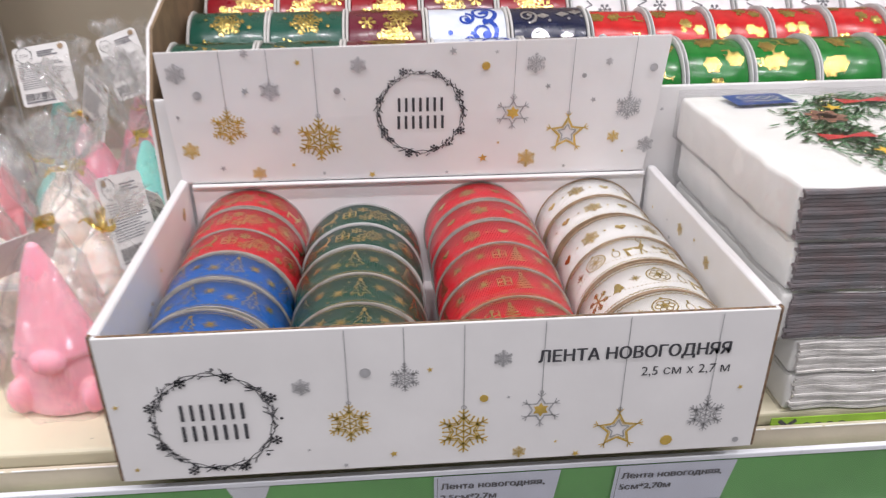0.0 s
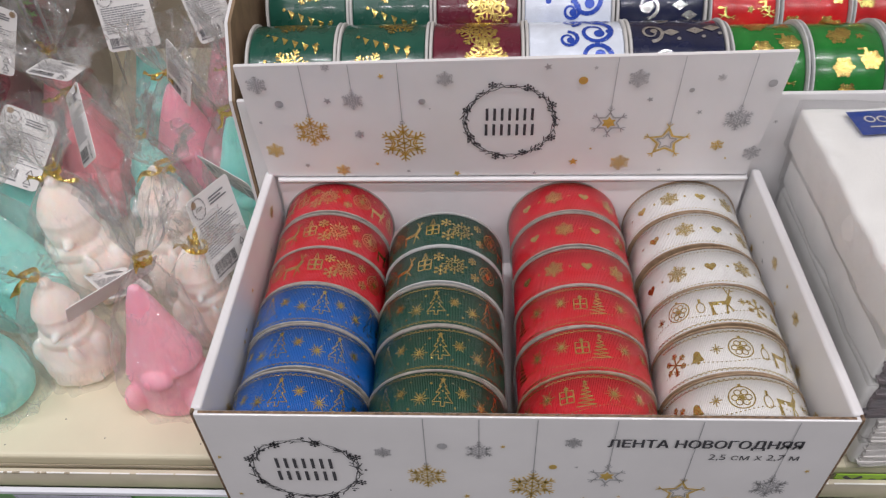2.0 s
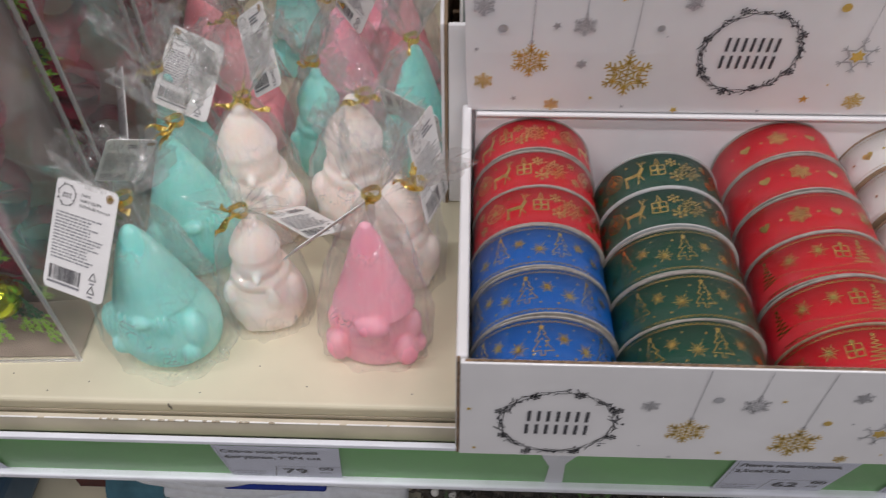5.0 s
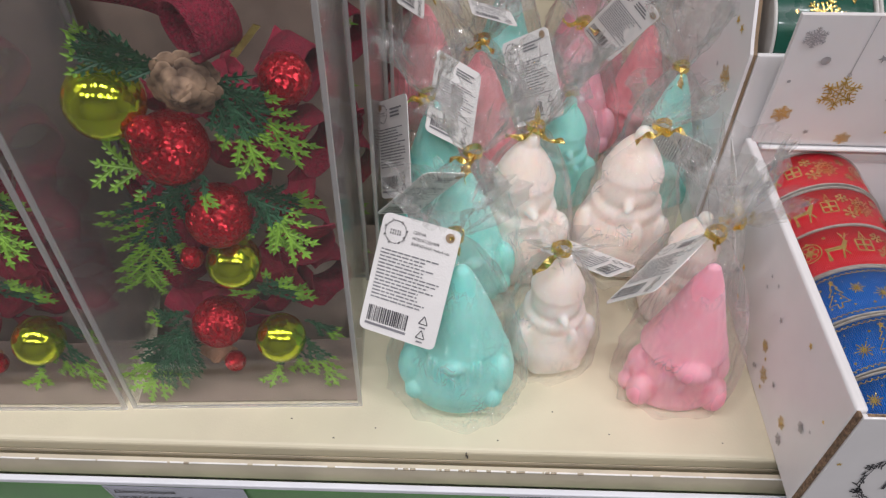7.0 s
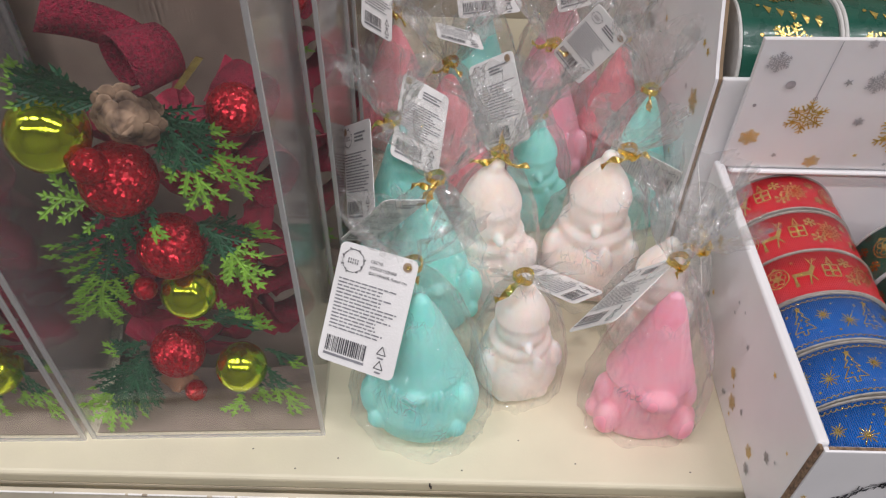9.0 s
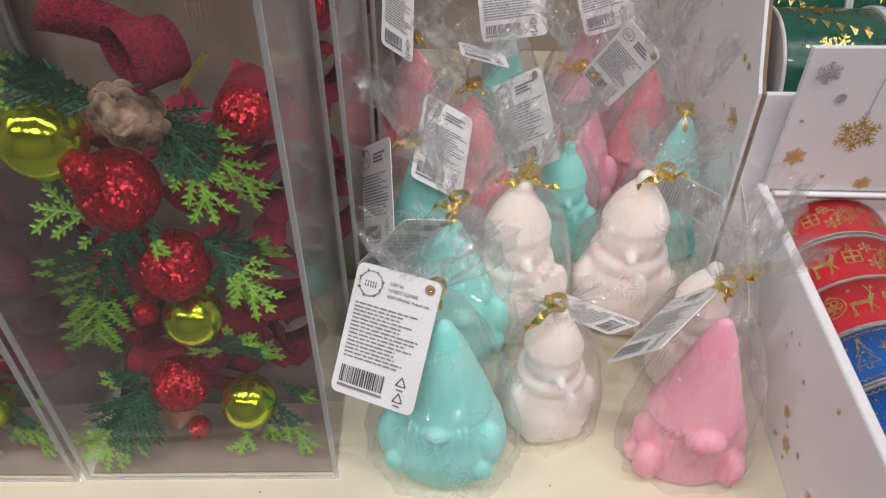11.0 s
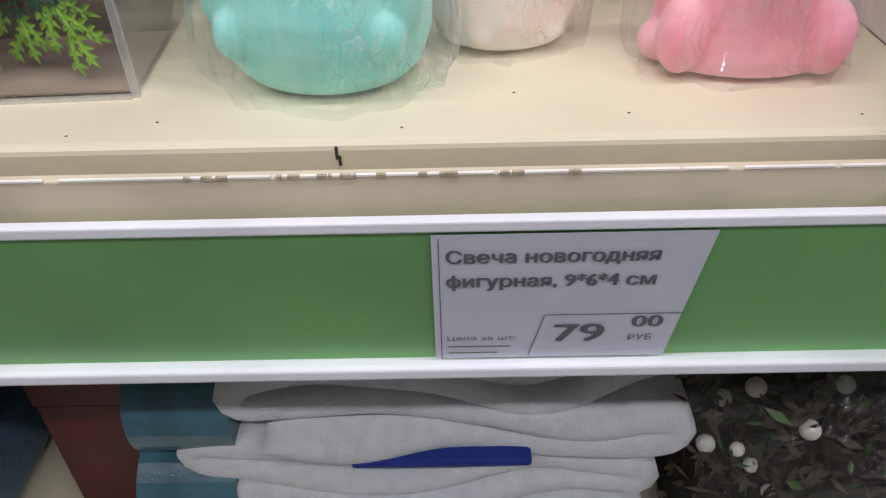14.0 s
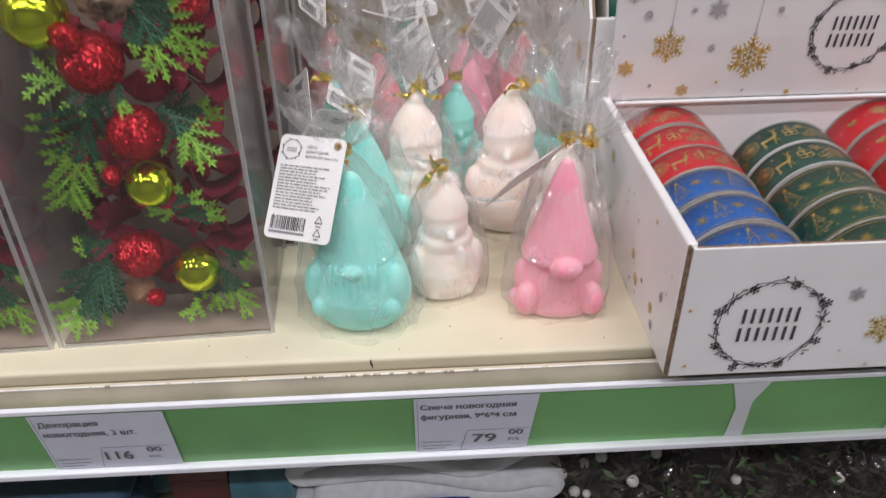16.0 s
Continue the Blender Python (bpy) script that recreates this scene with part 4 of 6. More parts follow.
COLUMNS = [
    (0.0410, [("blue", "lace_tree"), ("blue", "lace_tree"), ("blue", "lace_tree"), ("red", "flakes"), ("red", "flakes"), ("red", "flakes")], "wwwwww"),
    (0.1090, [("green", "lace_tree"), ("green", "lace_tree"), ("green", "lace_tree"), ("green", "flakes"), ("green", "flakes"), None], "wwwbbw"),
    (0.1835, [("red", "trees"), ("red", "trees"), ("red", "trees"), ("red", "hearts"), ("red", "hearts"), ("red", "hearts")], "kwwwww"),
    (0.2552, [("white", "bells"), ("white", "bells"), ("white", "bells"), ("white", "hearts"), ("white", "hearts"), ("white", "hearts")], "kkkkkk"),
]
COLOUR = {"red": "red", "blue": "bright blue", "green": "dark green", "white": "white"}
prints = {}
rnd = random.Random(3)
for ci, (cx, rolls, cards) in enumerate(COLUMNS):
    for ri, spec in enumerate(rolls):
        if spec is None:
            continue
        col, style = spec
        cy = 0.0158 + 0.0283 * ri
        cz = SHELF + 0.0030 + 0.0350
        t = thing("ribbon_spool", (CX + cx + rnd.uniform(-.001, .001), cy, cz), f"spool of {COLOUR[col]} ribbed ribbon with gold foil holiday print", "ribbon spool", "ribbon spools in the carton")
        t.matrix_world = t.matrix_world @ pose(0, 0, 0, rnd.uniform(-1.4, 1.4), rnd.uniform(-14, 14), rnd.uniform(-1.5, 1.5))
        part("ribbon", SPOOL_BODY[col], None, t)
        for e in (-1, 1):
            part("flange", SPOOL_FLANGE[cards[ri]], None, t, at=pose(0, e * (RW / 2 + .0006), 0))
        key = (style, ri)
        if key not in prints:
            prints[key] = spool_print(style, random.Random(sum(map(ord, style)) + ri)).mesh(on_spool(RR + .0003))
            prints[key].materials.append(M_GOLD_FOIL)
        part("foil_print", prints[key], None, t, "gold foil holiday print")
        part("shrink_wrap", WRAPS[(ri + ci) % 3], None, t, "clear shrink wrap").visible_shadow = False

# ---- carton tray of wide ribbons behind ----
tray = thing("display_carton", (0, 0, SHELF), "large white printed carton tray holding rows of wide ribbon", "carton")
TX0, TX1, TY0, TY1 = -0.009, 0.62, 0.1760, 0.466
M_KRAFT_IN = surface("kraft_inside", (0.26, 0.18, 0.11), 0.8, var=0.15, scale=80)
bm = box(TX0 + .004, TX1 - .004, TY0, TY0 + .003, 0.001, 0.128, .0008)
for v in bm.verts:
    if v.co.z > .1:
        v.co.z += .003 if v.co.x > .3 else 0
part("front_panel", bm, M_CARTON, tray)
for x0 in (TX0, TX1 - .0035):
    for dx, mt in ((0.0, M_CARTON), (0.0018, M_KRAFT_IN)):
        bm = bmesh.new()
        loop = [(TY0, 0.0), (TY1, 0.0), (TY1, 0.235), (TY0 + .12, 0.192), (TY0 + .024, 0.164), (TY0 + .005, 0.134), (TY0, 0.128)]
        a = [bm.verts.new((x0 + dx, y, z)) for y, z in loop]
        b = [bm.verts.new((x0 + dx + .0017, y, z)) for y, z in loop]
        bm.faces.new(a)
        bm.faces.new(b[::-1])
        for k in range(len(loop)):
            bm.faces.new((a[k], a[(k + 1) % len(loop)], b[(k + 1) % len(loop)], b[k]))
        part("side_panel", bm, mt, tray)
part("back_panel", box(TX0 + .004, TX1 - .004, TY1 - .003, TY1, 0.0, 0.27), M_KRAFT_IN, tray)
bm = bmesh.new()
loop = [(TY0 + .0032, .001), (TY1 - .0032, .001), (TY1 - .0032, .104), (TY0 + .0032, .0860)]
a = [bm.verts.new((TX0 + .0045, y, z)) for y, z in loop]
b = [bm.verts.new((TX1 - .0045, y, z)) for y, z in loop]
bm.faces.new(a); bm.faces.new(b[::-1])
for k in range(4):
    bm.faces.new((a[k], a[(k + 1) % 4], b[(k + 1) % 4], b[k]))
part("stepped_insert", bm, M_KRAFT_IN, tray)
rnd = random.Random(21)
gold, grey = Print(), Print()
for k in range(60):
    c = (rnd.uniform(TX0 + .01, TX1 - .01), rnd.uniform(.01, .122))
    (gold, grey)[k % 2].star(c, rnd.uniform(.0016, .003)) if k % 3 else (gold, grey)[k // 3 % 2].flake(c, rnd.uniform(.005, .009), .0005, True)
pl = on_plane((0, TY0 - .0004, 0), (1, 0, 0), (0, 0, 1))
part("gold_print", gold.mesh(pl), M_GOLD_INK, tray, kind="stuff")
part("silver_print", grey.mesh(pl), M_SILVER_INK, tray, kind="stuff")
gold, grey = Print(), Print()
for k in range(40):
    c = (rnd.uniform(TY0 + .01, TY1 - .01), rnd.uniform(.01, .16))
    (gold, grey)[k % 2].star(c, rnd.uniform(.0016, .003)) if k % 3 else (gold, grey)[k // 3 % 2].flake(c, rnd.uniform(.005, .009), .0005, True)
pl = on_plane((TX0 - .0004, 0, 0), (0, 1, 0), (0, 0, 1))
part("gold_print", gold.mesh(pl), M_GOLD_INK, tray, kind="stuff")
part("silver_print", grey.mesh(pl), M_SILVER_INK, tray, kind="stuff")

WIDE_R, WIDE_F = 0.0308, 0.0322
WIDE = {
    "green": (surface("dark_green_satin", (0.006, 0.075, 0.05), 0.28, var=0.15, scale=80, coat=0.4), M_GOLD_FOIL, "dark green satin with gold print"),
    "crimson": (surface("crimson_satin", (0.26, 0.006, 0.014), 0.28, var=0.15, scale=80, coat=0.4), M_GOLD_FOIL, "crimson satin with gold leaves"),
    "wine": (surface("burgundy_satin", (0.12, 0.008, 0.025), 0.28, var=0.15, scale=80, coat=0.4), M_GOLD_FOIL, "burgundy satin with gold print"),
    "ice": (surface("white_satin", (0.72, 0.78, 0.88), 0.25, var=0.08, scale=80, coat=0.4), M_BLUE_FOIL, "white satin with blue scrolls"),
    "navy": (surface("navy_satin", (0.008, 0.012, 0.045), 0.25, var=0.1, scale=80, coat=0.4), M_SILVER_FOIL, "navy satin with silver leaves"),
    "lime": (surface("bright_green_satin", (0.012, 0.17, 0.025), 0.25, var=0.2, scale=60, coat=0.4), M_GOLD_FOIL, "bright green satin with gold print"),
    "red": (surface("red_satin", (0.55, 0.012, 0.015), 0.25, var=0.2, scale=60, coat=0.4), M_GOLD_FOIL, "red satin with gold print"),
    "silver": (surface("silver_white_satin", (0.74, 0.74, 0.76), 0.25, var=0.1, scale=60, coat=0.4), M_INK_GREY, "white satin with grey print"),
    "cream": (surface("cream_satin", (0.78, 0.74, 0.66), 0.3, var=0.1, scale=60, coat=0.3), M_BLACK_FOIL, "cream satin with black scrolls"),
}


def scroll(p, c, r, w, flip=1):
    pts = []
    for k in range(22):
        t = k / 21 * 8.5
        q = r * (1 - .085 * t)
        pts.append((c[0] + flip * q * math.cos(t), c[1] + q * math.sin(t)))
    for i in range(len(pts) - 1):
        p.stroke(pts[i], pts[i + 1], w * (1.5 - i / 22))
    p.dot(pts[-1], w * 1.4, 8)


def wide_print(col, rnd, half):
    p = Print()
    for k in range(5):
        u = -.045 + .09 * (k + .5) / 5
        if col in ("ice", "cream"):
            scroll(p, (u, half * rnd.choice((-.45, .4))), .0105, .0022, rnd.choice((-1, 1)))
            scroll(p, (u + .006, half * rnd.uniform(-.2, .6)), .006, .0016, rnd.choice((-1, 1)))
            p.dot((u, half * rnd.uniform(-.8, .8)), .0018, 8)
        elif col == "navy":
            scroll(p, (u, half * rnd.uniform(-.6, .6)), .007, .0014)
            for j in range(3):
                x, y = u + rnd.uniform(-.006, .006), half * rnd.uniform(-.8, .8)
                p.poly([(x, y - .005), (x + .003, y), (x, y + .005), (x - .003, y)])
                p.dot((x + .005, y + .004), .0012, 8)
        elif col == "green":
            if k % 2: p.flake((u, half * rnd.uniform(-.3, .4)), .0115, .0010, True, .2)
            else:
                for j in range(5):
                    x, y = u + .002 * j - .004, -half * .5 + half * .25 * j
                    p.poly([(x, y), (x + .006, y + .002), (x + .002, y + .004)])
            p.star((u + .004, half * .6), .002); p.dot((u - .004, -half * .6), .0011, 6)
        elif col in ("wine", "crimson"):
            p.flake((u, half * rnd.uniform(-.6, .6)), .012, .0012, True)
            p.flake((u + .007, half * rnd.uniform(-.8, .8)), .006, .0010)
        elif col == "silver":
            p.path([(u - .008, -half * .6 + .004 * (k % 2)), (u - .004, -half * .2), (u, -half * .6), (u + .004, -half * .2), (u + .008, -half * .6)], .001)
            p.flake((u, half * .3), .005, .0008)
        else:
            for j in range(4):
                c = (u + rnd.uniform(-.004, .004), half * rnd.uniform(-.8, .8))
                rnd.choice((lambda: p.flake(c, .0045, .0006, True), lambda: p.star(c, .0026), lambda: p.deer(c, .0085), lambda: p.flake(c, .0060, .0008, True)))()
    # the spool turns its print: u runs round it, v along it
    return p


WIDE_CACHE = {}


def wide_spool(col, x0, x1, y, z, rnd, grey_card):
    half = (x1 - x0) / 2 - .0022
    t = thing("ribbon_spool", ((x0 + x1) / 2, y, z), "wide spool of " + WIDE[col][2], "ribbon spool", "wide ribbon spools in the tray")
    t.matrix_world = t.matrix_world @ pose(0, 0, 0, rnd.uniform(-25, 25), 0, rnd.uniform(-.6, .6))
    key = (col, round(half, 3), rnd.randrange(2))
    if key not in WIDE_CACHE:
        bm = bmesh.new()
        add_lathe(bm, [(WIDE_R - .0006, -half), (WIDE_R, -half + .001), (WIDE_R, half - .001), (WIDE_R - .0006, half)], 48, axis="X")
        pm = wide_print(col, rnd, half).mesh(on_spool(WIDE_R + .0004, "X"))
        pm.materials.append(WIDE[col][1])
        fm = bmesh.new()
        add_lathe(fm, [(WIDE_F - .0006, -.0009), (WIDE_F + (.0012 if grey_card else 0), -.0004), (WIDE_F + (.0012 if grey_card else 0), .0004), (WIDE_F - .0006, .0009)], 48, axis="X")
        WIDE_CACHE[key] = (mesh_of(bm, "ribbon", WIDE[col][0], True), pm, mesh_of(fm, "flange", M_GREY_CARD if grey_card else M_WHITE_CARD))
        WIDE_CACHE[key][0].polygons.foreach_set("use_smooth", [abs(q.normal.x) < .8 for q in WIDE_CACHE[key][0].polygons])
    rib, pm, fm = WIDE_CACHE[key]
    part("ribbon", rib, None, t)
    part("foil_print", pm, None, t)
    for e in (-1, 1):
        part("flange", fm, None, t, at=pose(e * (half + .001), 0, 0))


SEAMS = [0.0005, 0.0530, 0.1050, 0.1590, 0.2160, 0.2710]
SEAMS_R = [0.2720, 0.3145, 0.3575, 0.4005, 0.4440, 0.4870, 0.5300]
ROWS_WIDE = [("green", "green", "wine", "ice", "navy", "lime"), ("green", "green", "wine", "ice", "navy", "red"),
             ("crimson", "crimson", "crimson", "wine", "crimson", "silver"), ("cream", "cream", "cream", "cream", "cream", "cream")]
for k, cols in enumerate(ROWS_WIDE):
    y, z = 0.2095 + 0.0655 * k, SHELF + 0.1215 + 0.0072 * k
    for i in range(5):
        wide_spool(cols[i], SEAMS[i], SEAMS[i + 1], y, z, rnd, False)
    for i in range(6):
        wide_spool(cols[5], SEAMS_R[i], SEAMS_R[i + 1], y, z - .003, rnd, True)


# ---- stack of paper napkin packs ----
def napkin_pack(x, y, z, w, d, h, edge, turn, top_print):
    t = thing("napkin_pack", (x, y, z), "wrapped pack of white paper napkins with a fir wreath print" if top_print else
              ("wrapped pack of paper napkins with grey printed edges" if edge is M_NAPKIN_EDGE else "wrapped pack of pale paper napkins"), "napkins", "stacked napkin packs")
    t.matrix_world = t.matrix_world @ pose(0, 0, 0, 0, 0, turn)
    for k in range(1):
        j = rnd.uniform(-.0006, .0006)
        bm = box(j, w + j, .0006 + abs(j), d + j, .00005, h - .00005, h * .09, 3)
        bmesh.ops.subdivide_edges(bm, edges=[e for e in bm.edges if e.calc_length() > .05], cuts=14, use_grid_fill=True)
        for v in bm.verts:
            v.co += Vector((.0022, .0010, .0008)) * noise.noise((v.co.x * 40, v.co.y * 50, k * 3 + z * 200))
        part("napkin", bm, M_NAPKIN, t, smooth=True)
    if edge is not M_NAPKIN:
        bm, plies = bmesh.new(), 12
        for q in range(plies):
            z0, z1 = .0010 + (h - .002) * q / plies, .0010 + (h - .002) * (q + .8) / plies
            add_box(bm, .0015 + rnd.uniform(0, .002), w - .001 - rnd.uniform(0, .002), -.0008 - rnd.uniform(0, .0009), .004, z0, z1)
        bmesh.ops.subdivide_edges(bm, edges=[e for e in bm.edges if e.calc_length() > .05], cuts=30)
        for v in bm.verts:
            v.co.y += .0009 * noise.noise((v.co.x * 60, v.co.z * 200, z * 9))
            v.co.z += .0012 * noise.noise((v.co.x * 35, 3, z * 9))
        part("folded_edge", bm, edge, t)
    if top_print:
        face = on_plane((0, 0, h + .0012), (1, 0, 0), (0, 1, 0))
        fir, red, brown, yel = Print(), Print(), Print(), Print()
        for k in range(1300):
            a = rnd.uniform(0, 6.2832)
            c = Vector((w * .70, d * .45)) + rnd.gauss(.062, .011) * Vector((math.cos(a), math.sin(a)))
            b = a + 1.57 + rnd.uniform(-1.1, 1.1)
            e = c + rnd.uniform(.006, .014) * Vector((math.cos(b), math.sin(b)))
            if all(.002 < q.x < w - .002 and .002 < q.y < d - .002 for q in (c, e)):
                fir.stroke(c, e, .0014)
        for k in range(14):
            a = 6.2832 * k / 14 + rnd.uniform(-.2, .2)
            c = Vector((w * .70, d * .45)) + .060 * Vector((math.cos(a), math.sin(a)))
            if not (.014 < c.x < w - .014 and .014 < c.y < d - .014):
                continue
            if k % 3 == 0:
                for j in range(3):
                    for q in range(7):
                        b = 6.2832 * q / 7 + j * .4
                        brown.dot(c + (.009 - .003 * j) * Vector((math.cos(b), math.sin(b))), .0028, 7)
            elif k % 3 == 1:
                red.poly([c, c + Vector((.014, .006)), c + Vector((.016, -.003)), c + Vector((.003, -.002)), c + Vector((-.013, -.006)), c + Vector((-.014, .004))])
            else:
                yel.star(c, .006)
        for j, (nm, p, m) in enumerate((("fir_print", fir, M_FIR), ("cone_print", brown, M_BROWN_PRINT), ("bow_print", red, M_RED_PRINT), ("star_print", yel, M_YELLOW_PRINT))):
            part(nm, p.mesh(lambda a, b, j=j: face(a, b) + Vector((0, 0, .0003 * j))), m, t)
        lg = Print()
        lg.poly([(.022, d - .030), (.060, d - .026), (.056, d - .006), (.020, d - .009)])
        part("emblem", lg.mesh(lambda a, b: face(a, b) + Vector((0, 0, .0014))), M_BLUE_LOGO, t, "blue printed emblem patch")
        ld = Print()
        for k in range(4):
            ld.ring((.030 + .0065 * k, d - .016), .0026, .0009, 10)
        ld.stroke((.028, d - .023), (.052, d - .0215), .0012)
        part("emblem_mark", ld.mesh(lambda a, b: face(a, b) + Vector((0, 0, .0018))), M_WHITE_CARD, t)
    bm = bmesh.new()
    bmesh.ops.create_cube(bm, size=1)
    bmesh.ops.subdivide_edges(bm, edges=bm.edges[:], cuts=11, use_grid_fill=True)
    for v in bm.verts:
        p = Vector(((v.co.x + .5) * (w + .003) - .0015, (v.co.y + .5) * (d + .003) - .0015, (v.co.z + .5) * (h + .0032)))
        v.co = p + .0016 * noise.noise_vector(p * 45 + Vector((z * 50, 0, 0)))
        v.co.z = max(v.co.z, .0002)
    part("wrapper", bm, M_THIN_WRAP, t, "clear plastic wrapper", smooth=True).visible_shadow = False


nz = SHELF + .0005
for k, (x, h) in enumerate(((.326, .0215), (.324, .0195), (.314, .0258), (.312, .0258), (.309, .0260))):
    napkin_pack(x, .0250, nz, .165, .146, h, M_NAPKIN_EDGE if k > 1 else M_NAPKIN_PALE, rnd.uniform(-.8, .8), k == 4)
    nz += h + .0012


# ---- figure candles in cellophane bags ----
def gnome(rnd):
    """A short figure under a tall pointed hat: hat cone, round nose, ribbed beard, two mitts."""
    bm = bmesh.new()
    add_lathe(bm, [(.010, .0), (.0240, .001), (.0246, .005), (.0222, .018), (.0185, .030), (.016, .038)], 30, squash=(1, .74))
    add_lathe(bm, [(.006, .0315), (.0205, .0320), (.0214, .0345), (.0172, .046), (.0122, .062), (.0075, .078), (.003, .089), (.001, .0905)], 28, squash=(1, .80))
    add_ball(bm, (.002, -.0170, .0335), .0072, 16, 10, (1.25, .8, .9))
    for sx in (-1, 1):
        add_ball(bm, (.0180 * sx, -.0125, .0105), .0080, 14, 10, (.82, .9, 1.25))
        add_ball(bm, (.0190 * sx, -.002, .020), .0075, 12, 8, (.8, .9, 1.4))
        add_ball(bm, (.0225 * sx, -.004, .006), .0055, 12, 8, (.9, 1, 1))
    for k in range(9):
        x = -.010 + .0025 * k
        add_ball(bm, (x, -.0150 + .18 * abs(x), .016 - .15 * abs(x)), .0046, 8, 8, (.34, .5, 2.8))
    return fused(bm, .0007, 2)


def snowman(rnd):
    """A plump body, arms, a scarf and a knitted cap with a bobble."""
    bm = bmesh.new()
    add_lathe(bm, [(.010, 0), (.0185, .001), (.0216, .009), (.0214, .018), (.0180, .029), (.014, .037)], 28, squash=(1, .9))
    add_ball(bm, (0, -.001, .045), .0130, 20, 14)
    add_lathe(bm, [(.0112, .0485), (.0130, .0495), (.0135, .053), (.0122, .056), (.0106, .060), (.0076, .065), (.0046, .069), (.001, .071)], 24)
    add_ball(bm, (.001, 0, .0715), .0040, 12, 8)
    add_lathe(bm, [(.012, .031), (.0158, .033), (.0158, .0375), (.012, .040)], 24)
    add_ball(bm, (.006, -.0165, .027), .0042, 10, 8, (.9, .5, 2.2))
    add_ball(bm, (0, -.0155, .044), .0026, 8, 6, (1, 1.8, 1))
    for sx in (-1, 1):
        add_ball(bm, (.0162 * sx, -.006, .024), .0060, 12, 8, (.9, 1, 1.6))
        add_ball(bm, (.0085 * sx, -.0140, .006), .0052, 12, 8, (1.1, .8, .8))
    return fused(bm, .0007, 20)


def santa(rnd):
    """A stout gnome: pear-shaped body with sleeves and a ribbed beard under a tall soft cone of a hat."""
    bm = bmesh.new()
    add_lathe(bm, [(.014, 0), (.0215, .0008), (.0255, .005), (.0280, .013), (.0284, .020), (.0262, .030), (.0222, .040), (.018, .046)], 36, squash=(1, .84))
    add_lathe(bm, [(.012, .0395), (.0208, .0405), (.0215, .0430), (.0176, .054), (.0128, .067), (.0078, .079), (.0038, .087), (.001, .0895)], 32, squash=(1, .88))
    for k in range(9):
        x = -.012 + .003 * k
        add_ball(bm, (x, -.0205 + .25 * abs(x), .027 + .3 * abs(x)), .0044, 8, 8, (.42, .55, 3.2))
    for sx in (-1, 1):
        add_ball(bm, (.0215 * sx, -.010, .026), .0082, 14, 10, (.8, .9, 1.7))
        add_ball(bm, (.0185 * sx, -.0165, .016), .0056, 12, 8, (1, .8, 1.2))
    add_ball(bm, (0, -.0195, .0405), .0048, 12, 8, (1.15, .8, .9))
    return fused(bm, .0007, 5)


FIGURES = {"gnome": gnome, "snowman": snowman, "santa": santa}
HIGH = {"gnome": .090, "snowman": .075, "santa": .090}
WIDTH = {"gnome": (.0275, .0215), "snowman": (.0232, .0220), "santa": (.0310, .0270)}
WAX_MESH = {}
HIGH["tall_snowman"], WIDTH["tall_snowman"] = .0925, (.0285, .0265)
for kind in FIGURES:
    base = FIGURES[kind](rnd)
    for col in WAX:
        me = base.copy()
        me.materials.clear()
        me.materials.append(WAX[col])
        WAX_MESH[kind, col] = me
        if kind == "snowman":
            tall = me.copy()
            tall.transform(Matrix.Diagonal((1.26, 1.2, 1.27, 1)))
            WAX_MESH["tall_snowman", col] = tall


def bag_mesh(kind, seed, lean, flare):
    """A crumpled bag: loose round the figure, drawn in at the neck, flaring above it."""
    h, (rx, ry) = HIGH[kind], WIDTH[kind]
    neck = h + .006
    n, bm, rings = 72, bmesh.new(), []
    prof = [(0.0, .80), (.0006, 1.0), (.006, 1.07), (.014, 1.09), (.024, 1.07), (.034, 1.02), (.044, .96), (.054, .88), (.064, .76), (.074, .62), (.082, .45), (.088, .30)]
    prof = [(z * neck / .094, r) for z, r in prof] + [(neck - .002, .16), (neck, .13), (neck + .002, .16)]
    prof += [(neck + .002 + flare * f, .16 + .62 * f ** .8) for f in (.15, .3, .45, .6, .75, .88, 1.0)]
    for j, (z, r) in enumerate(prof):
        ring = []
        up = max(0, z - neck) / max(flare, .001)
        for k in range(n):
            a = 6.2832 * k / n
            amp = .08 + .07 * min(1, z / .05) + .55 * (up > 0) * min(1, .4 + up)
            wr = noise.noise((math.cos(a) * 3.2 + seed * 7, math.sin(a) * 3.2, z * 60)) + .6 * noise.noise((math.cos(a) * 8 + seed, math.sin(a) * 8, z * 150)) + .45 * abs(noise.noise((math.cos(a) * 15, math.sin(a) * 15, z * 240 + seed)))
            q = r * (1 + amp * wr)
            if z < .002:
                q = r * (1.02 + .26 * max(-.2, noise.noise((math.cos(a) * 3, math.sin(a) * 3, seed))))
            zz = max(.0004, z + (.0025 if z > .01 else 0) * noise.noise((a * 2.5, z * 90, seed)) + up * .006 * noise.noise((a * 3, seed, 2)))
            fl = 1.0 if up == 0 else 1 - .35 * up
            f = max(0.0, z - h * .55) / (h * .5)
            ring.append(bm.verts.new((q * rx * math.cos(a) + lean[0] * f, q * ry * fl * math.sin(a) + lean[1] * f, zz)))
        rings.append(ring)
    for a, b in zip(rings, rings[1:]):
        for k in range(n):
            bm.faces.new((a[k], a[(k + 1) % n], b[(k + 1) % n], b[k]))
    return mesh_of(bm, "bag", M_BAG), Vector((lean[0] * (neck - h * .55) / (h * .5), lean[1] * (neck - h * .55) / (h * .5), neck))


